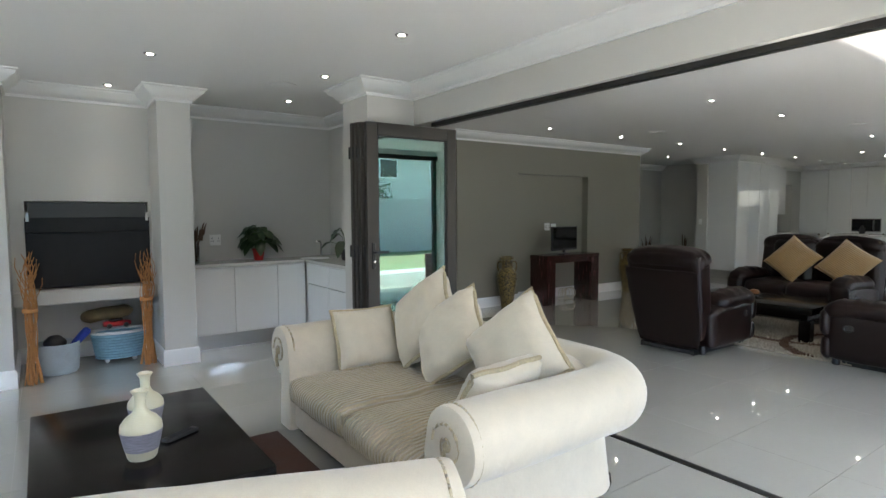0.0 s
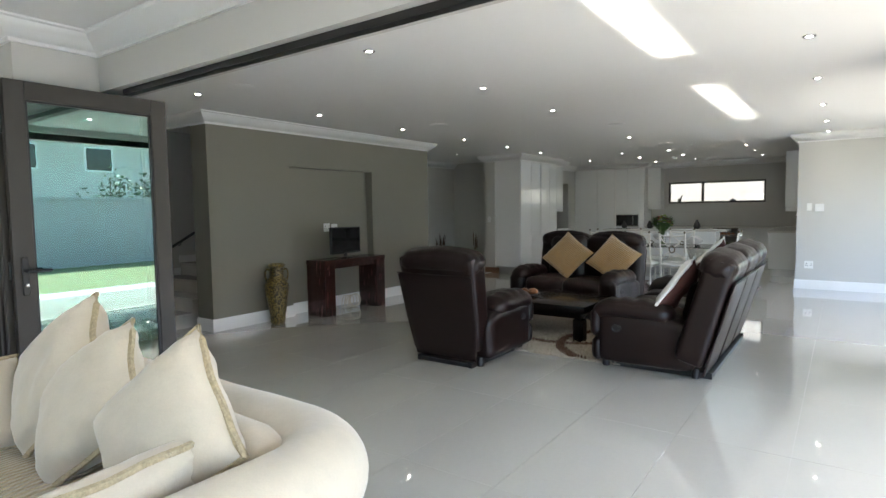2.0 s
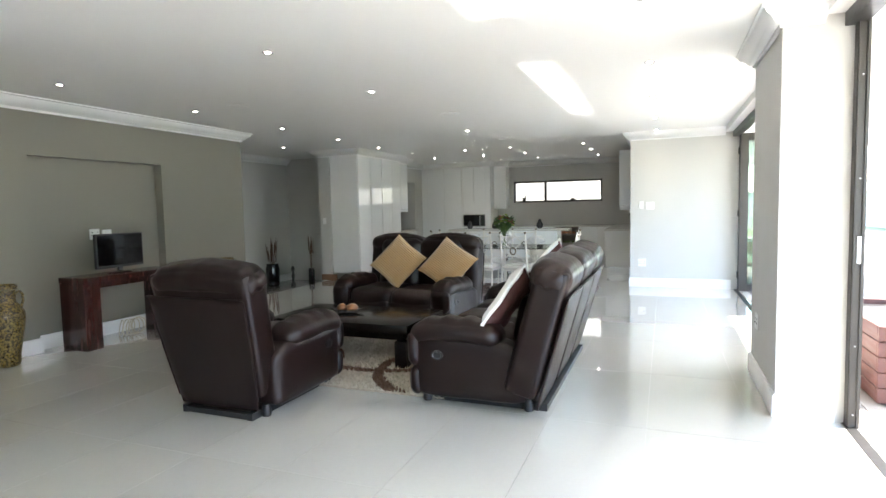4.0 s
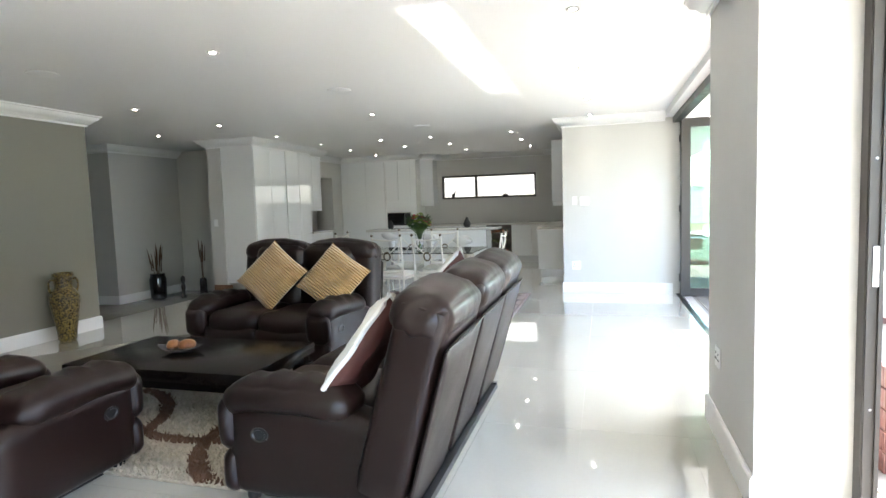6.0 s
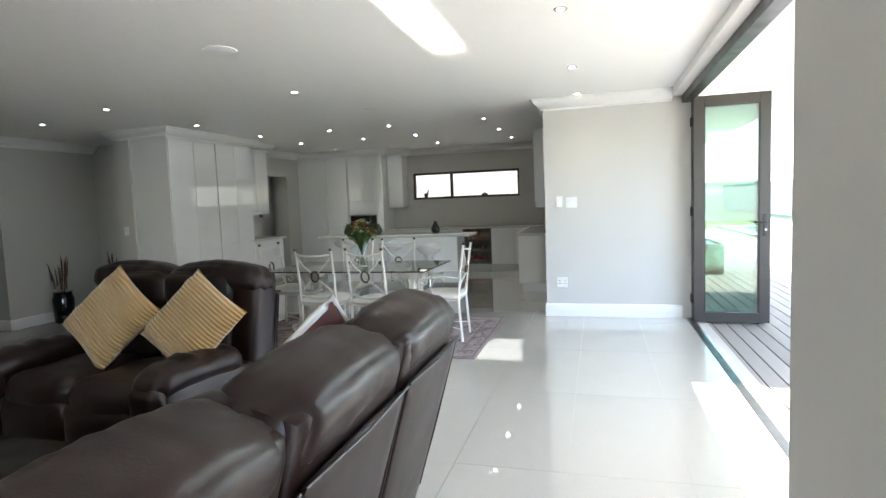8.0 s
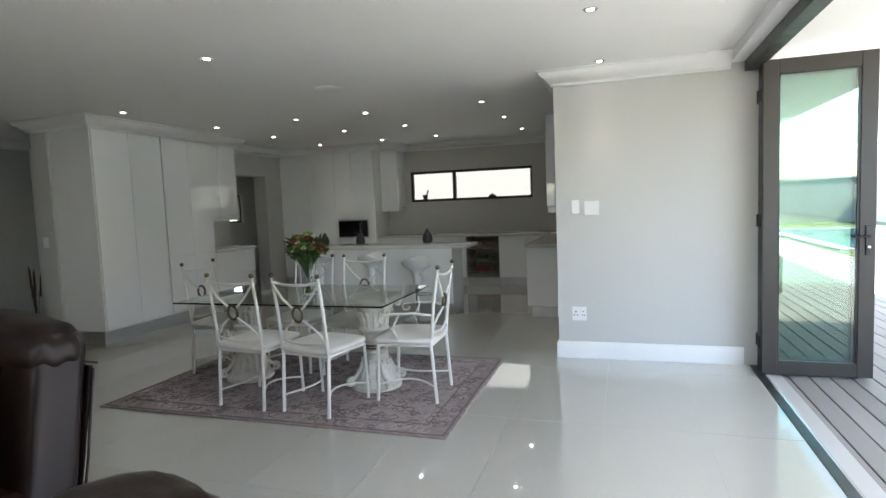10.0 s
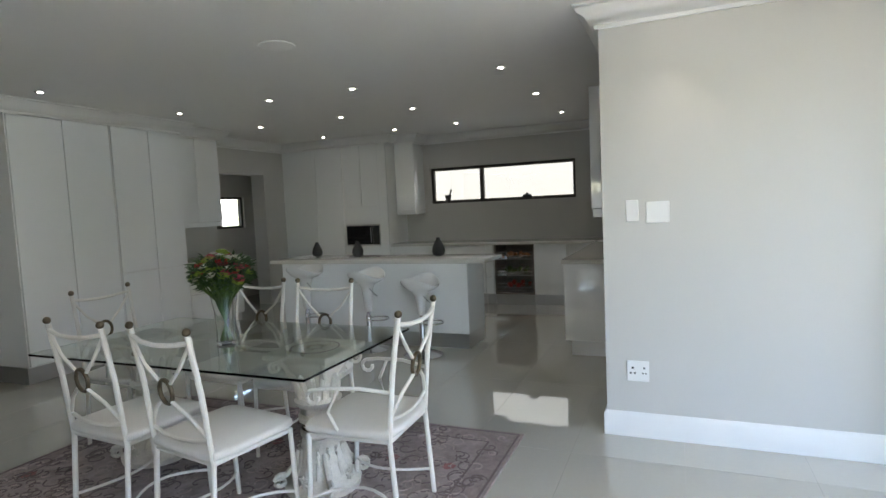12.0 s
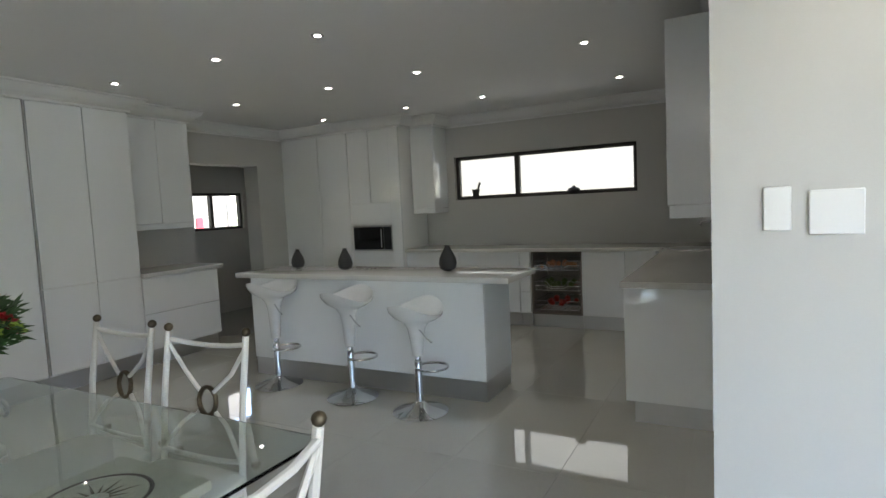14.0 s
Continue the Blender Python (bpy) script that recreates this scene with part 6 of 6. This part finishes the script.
# ---- outdoors ----
LAWN = mat("lawn", (0.15, 0.165, 0.07), 0.9, vary=0.35, scale=3, bump=0.6, bump_scale=60)
POOLW = mat("pool_water", (0.03, 0.16, 0.19), 0.04, vary=0.1)
YARD = mat("boundary_wall_plaster", (0.45, 0.43, 0.40), 0.8, vary=0.08, scale=3, bump=0.2)
solid("ground", boxes((-300, 300, -300, -9.0, -0.4, -0.12), (-300, 300, 11.0, 300, -0.4, -0.12), (34.0, 300, -9.0, 11.0, -0.4, -0.12), (-300, -5.6, -9.0, 11.0, -0.4, -0.12), (-5.6, -2.75, -9.0, -4.2, -0.4, -0.12), (-2.75, 13.0, -9.0, -4.2, -0.4, -0.12)), LAWN, "mown green lawn round the house", "lawn", S, smooth=False)
# West strip and the east strip's northern end are unseen, added for bounce light
solid("pavement", boxes((-2.75, 13.0, -4.2, -2.6, -0.4, -0.11), (-5.6, -2.752, -4.2, 11.0, -0.4, -0.111), (13.001, 17.2, -9.0, -2.6, -0.4, -0.112), (17.202, 34.0, -9.0, 11.0, -0.3, -0.112)), PAVE, "pale stone paving, with unseen strips added to bounce sun", "pavement", S, smooth=False)
solid("boundary_wall", boxes((-13, 60, -10.3, -10.0, -0.12, 1.85), (-13.05, 60, -10.35, -9.95, 1.85, 1.93), (-13.0, -12.7, -10.0, 30, -0.12, 1.85), (-13.05, -12.65, -9.949, 30, 1.85, 1.93)), YARD, "plastered garden boundary wall with a coping", "wall", S, smooth=False)


def wall_shrub(x, y, seed):
    """A loose shrub showing over the garden wall: bare stems and many small leaves."""
    ob = thing("shrub", "leafy green shrub standing above the garden wall", "shrub", (x, y, -0.12), "shrubs behind the wall")
    rg = random.Random(seed)
    st, lv = bmesh.new(), bmesh.new()
    for i in range(9):
        tip = Vector((rg.uniform(-0.8, 0.8), rg.uniform(-0.4, 0.4), rg.uniform(1.9, 2.9)))
        tube([(0, 0, 0), tip * 0.5 + Vector((0, 0, 0.1)), tip], 0.03, 5, st, taper=0.008)
        for k in range(60):
            c = tip * rg.uniform(0.6, 1.05) + Vector((rg.gauss(0, 0.2), rg.gauss(0, 0.2), rg.gauss(0, 0.2)))
            d = Vector((rg.uniform(-1, 1), rg.uniform(-1, 1), rg.uniform(-0.6, 0.8))).normalized() * 0.14
            e = d.cross(Vector((0.3, 0.2, 1))).normalized() * 0.05
            lv.faces.new([lv.verts.new(q) for q in (c, c + d * 0.5 + e, c + d, c + d * 0.5 - e)])
    part("trunk", st, REED, ob)
    tagged(part("foliage", lv, FLEAF, ob), kind="stuff")


for k, (sx, sy) in enumerate(((-1.5, -10.9), (3.4, -10.8), (5.2, -11.0), (9.6, -10.9), (11.3, -10.8))):
    wall_shrub(sx, sy, 40 + k)
# Emission makes this backdrop glow to imitate a sunlit wall outside
solid("backdrop", boxes((20.6, 20.8, -2, 10, -0.12, 4.0)), glow_mat("cream_backdrop_glow", (1.0, 0.94, 0.875), 0.088), "self-glowing cream backdrop in place of a sunlit wall", "backdrop", S, smooth=False)
# Yard brightness comes from emission on this sheet, not from daylight
solid("backdrop_yard", boxes((12.0, 20.0, 12.0, 12.2, -0.12, 3.5)), glow_mat("pale_yard_glow", (1.0, 0.97, 0.94), 0.10), "self-glowing pale backdrop for the yard beyond the scullery window", "backdrop", S, smooth=False)
hedge = thing("window_shrub", "small spiky shrub outside the kitchen window", "shrub", (18.0, 4.05, -0.12))
hb = bmesh.new()
rng = random.Random(21)
for i in range(90):
    a, e = rng.uniform(0, 6.28), rng.uniform(0.2, 1.4)
    d = Vector((math.cos(a) * math.cos(e), math.sin(a) * math.cos(e), math.sin(e)))
    tube([Vector((0, 0, 1.25)), Vector((0, 0, 1.25)) + d * rng.uniform(0.25, 0.5)], 0.006, 4, hb, taper=0.001)
tagged(part("foliage", hb, LAWN, hedge), kind="stuff")
part("trunk", lathe([(0.05, 0), (0.03, 1.3)], 10), REED, hedge)
house = thing("neighbour_house", "two-storey rendered house with a clay roof beyond the garden wall", "house", (6, -24, -0.12))
RENDER_ = mat("house_render", (0.55, 0.53, 0.49), 0.85, vary=0.08, scale=1)
part("wall", boxes((-20, 20, -5, 0, 0, 5.4)), RENDER_, house, smooth=False)
roof = bmesh.new()
extrude_profile([(-0.6, 6.0), (6.2, 6.0), (6.2, 6.15), (2.8, 8.2), (-0.6, 6.15)], (-20.6, 0.6, 0), (20.6, 0.6, 0), roof)
move(roof, Matrix.Translation((0, -5.6, 0)))
part("roof", roof, mat("clay_roof", (0.27, 0.12, 0.08), 0.75, vary=0.2, scale=3), house, "reddish clay roof", smooth=False)
for wx in (-18, -12, -8.5, -5, -1.5, 2, 5.5, 9, 13, 17):
    for wz in (1.0, 3.8):
        wf = part("window", boxes((wx - 0.7, wx + 0.7, 0.0, 0.05, wz, wz + 1.3)), WHITE, house, smooth=False)
        part("pane", boxes((wx - 0.62, wx + 0.62, 0.051, 0.06, wz + 0.08, wz + 1.22)), BLACK_GLOSS, wf, smooth=False)
pool = thing("swimming_pool", "rectangular swimming pool with a pale coping", "pool", (-3.5, -6.6, -0.12), kind=S)
part("water", boxes((-4.0, 4.0, -1.8, 1.8, -0.05, 0.012)), POOLW, pool, smooth=False)
part("coping", boxes((-4.4, 4.4, 1.8, 2.2, 0.0, 0.05), (-4.4, 4.4, -2.2, -1.8, 0.0, 0.05), (-4.4, -4.0, -1.8, 1.8, 0.0, 0.05), (4.0, 4.4, -1.8, 1.8, 0.0, 0.05)), PAVE, pool, smooth=False)
deck = thing("deck", "weathered grey timber deck outside the folding doors", "deck", (0, 0, 0), kind=S)
board = mesh_of("deck_board", boxes((0, 19.9, 0, 0.138, -0.03, -0.012), bevel=0.003), DECK, smooth=False)
for i in range(15):
    b = new("deck_board", board)
    b.parent, b.location = deck, (-2.75, -0.42 - 0.145 * (i + 1), 0)
part("deck_frame", boxes((-2.7, 17.1, -2.58, -0.43, -0.3, -0.045)), GROUT, deck)

# ---- floor tiles ----
W, L, G = 0.6, 1.2, 0.0022
tile_mesh = mesh_of("tile", boxes((G / 2, L - G / 2, G / 2, W - G / 2, -0.012, 0.0)), TILE, smooth=False)
fl = bpy.data.objects["floor"]
rest = bmesh.new()
n_tiles = 0
for i in range(-3, 15):
    for j in range(-1, 14):
        x0, y0 = -2.52 + 0.0 + L * (i + 2), 0.18 + W * j
        ylim = 8.35 if (3.0 < x0 < 7.5 or x0 > 13.0) else 6.9
        if x0 > 17.0 or y0 > ylim:
            continue
        x1, y1 = min(x0 + L, 17.0), min(y0 + W, ylim)
        a0, b0 = max(x0, -2.6), max(y0, -0.42)
        if a0 == x0 and b0 == y0 and x1 == x0 + L and y1 == y0 + W and n_tiles < 300 and x0 > 0.5:
            o = new("tile", tile_mesh)
            o.parent, o.location = fl, (x0, y0, 0)
            n_tiles += 1
        elif x1 > a0 + 0.02 and y1 > b0 + 0.02:
            box(rest, a0 + G / 2, x1 - G / 2, b0 + G / 2, y1 - G / 2, -0.012, 0.0)
tagged(part("tile_rest", rest, TILE, fl, smooth=False), kind="stuff")
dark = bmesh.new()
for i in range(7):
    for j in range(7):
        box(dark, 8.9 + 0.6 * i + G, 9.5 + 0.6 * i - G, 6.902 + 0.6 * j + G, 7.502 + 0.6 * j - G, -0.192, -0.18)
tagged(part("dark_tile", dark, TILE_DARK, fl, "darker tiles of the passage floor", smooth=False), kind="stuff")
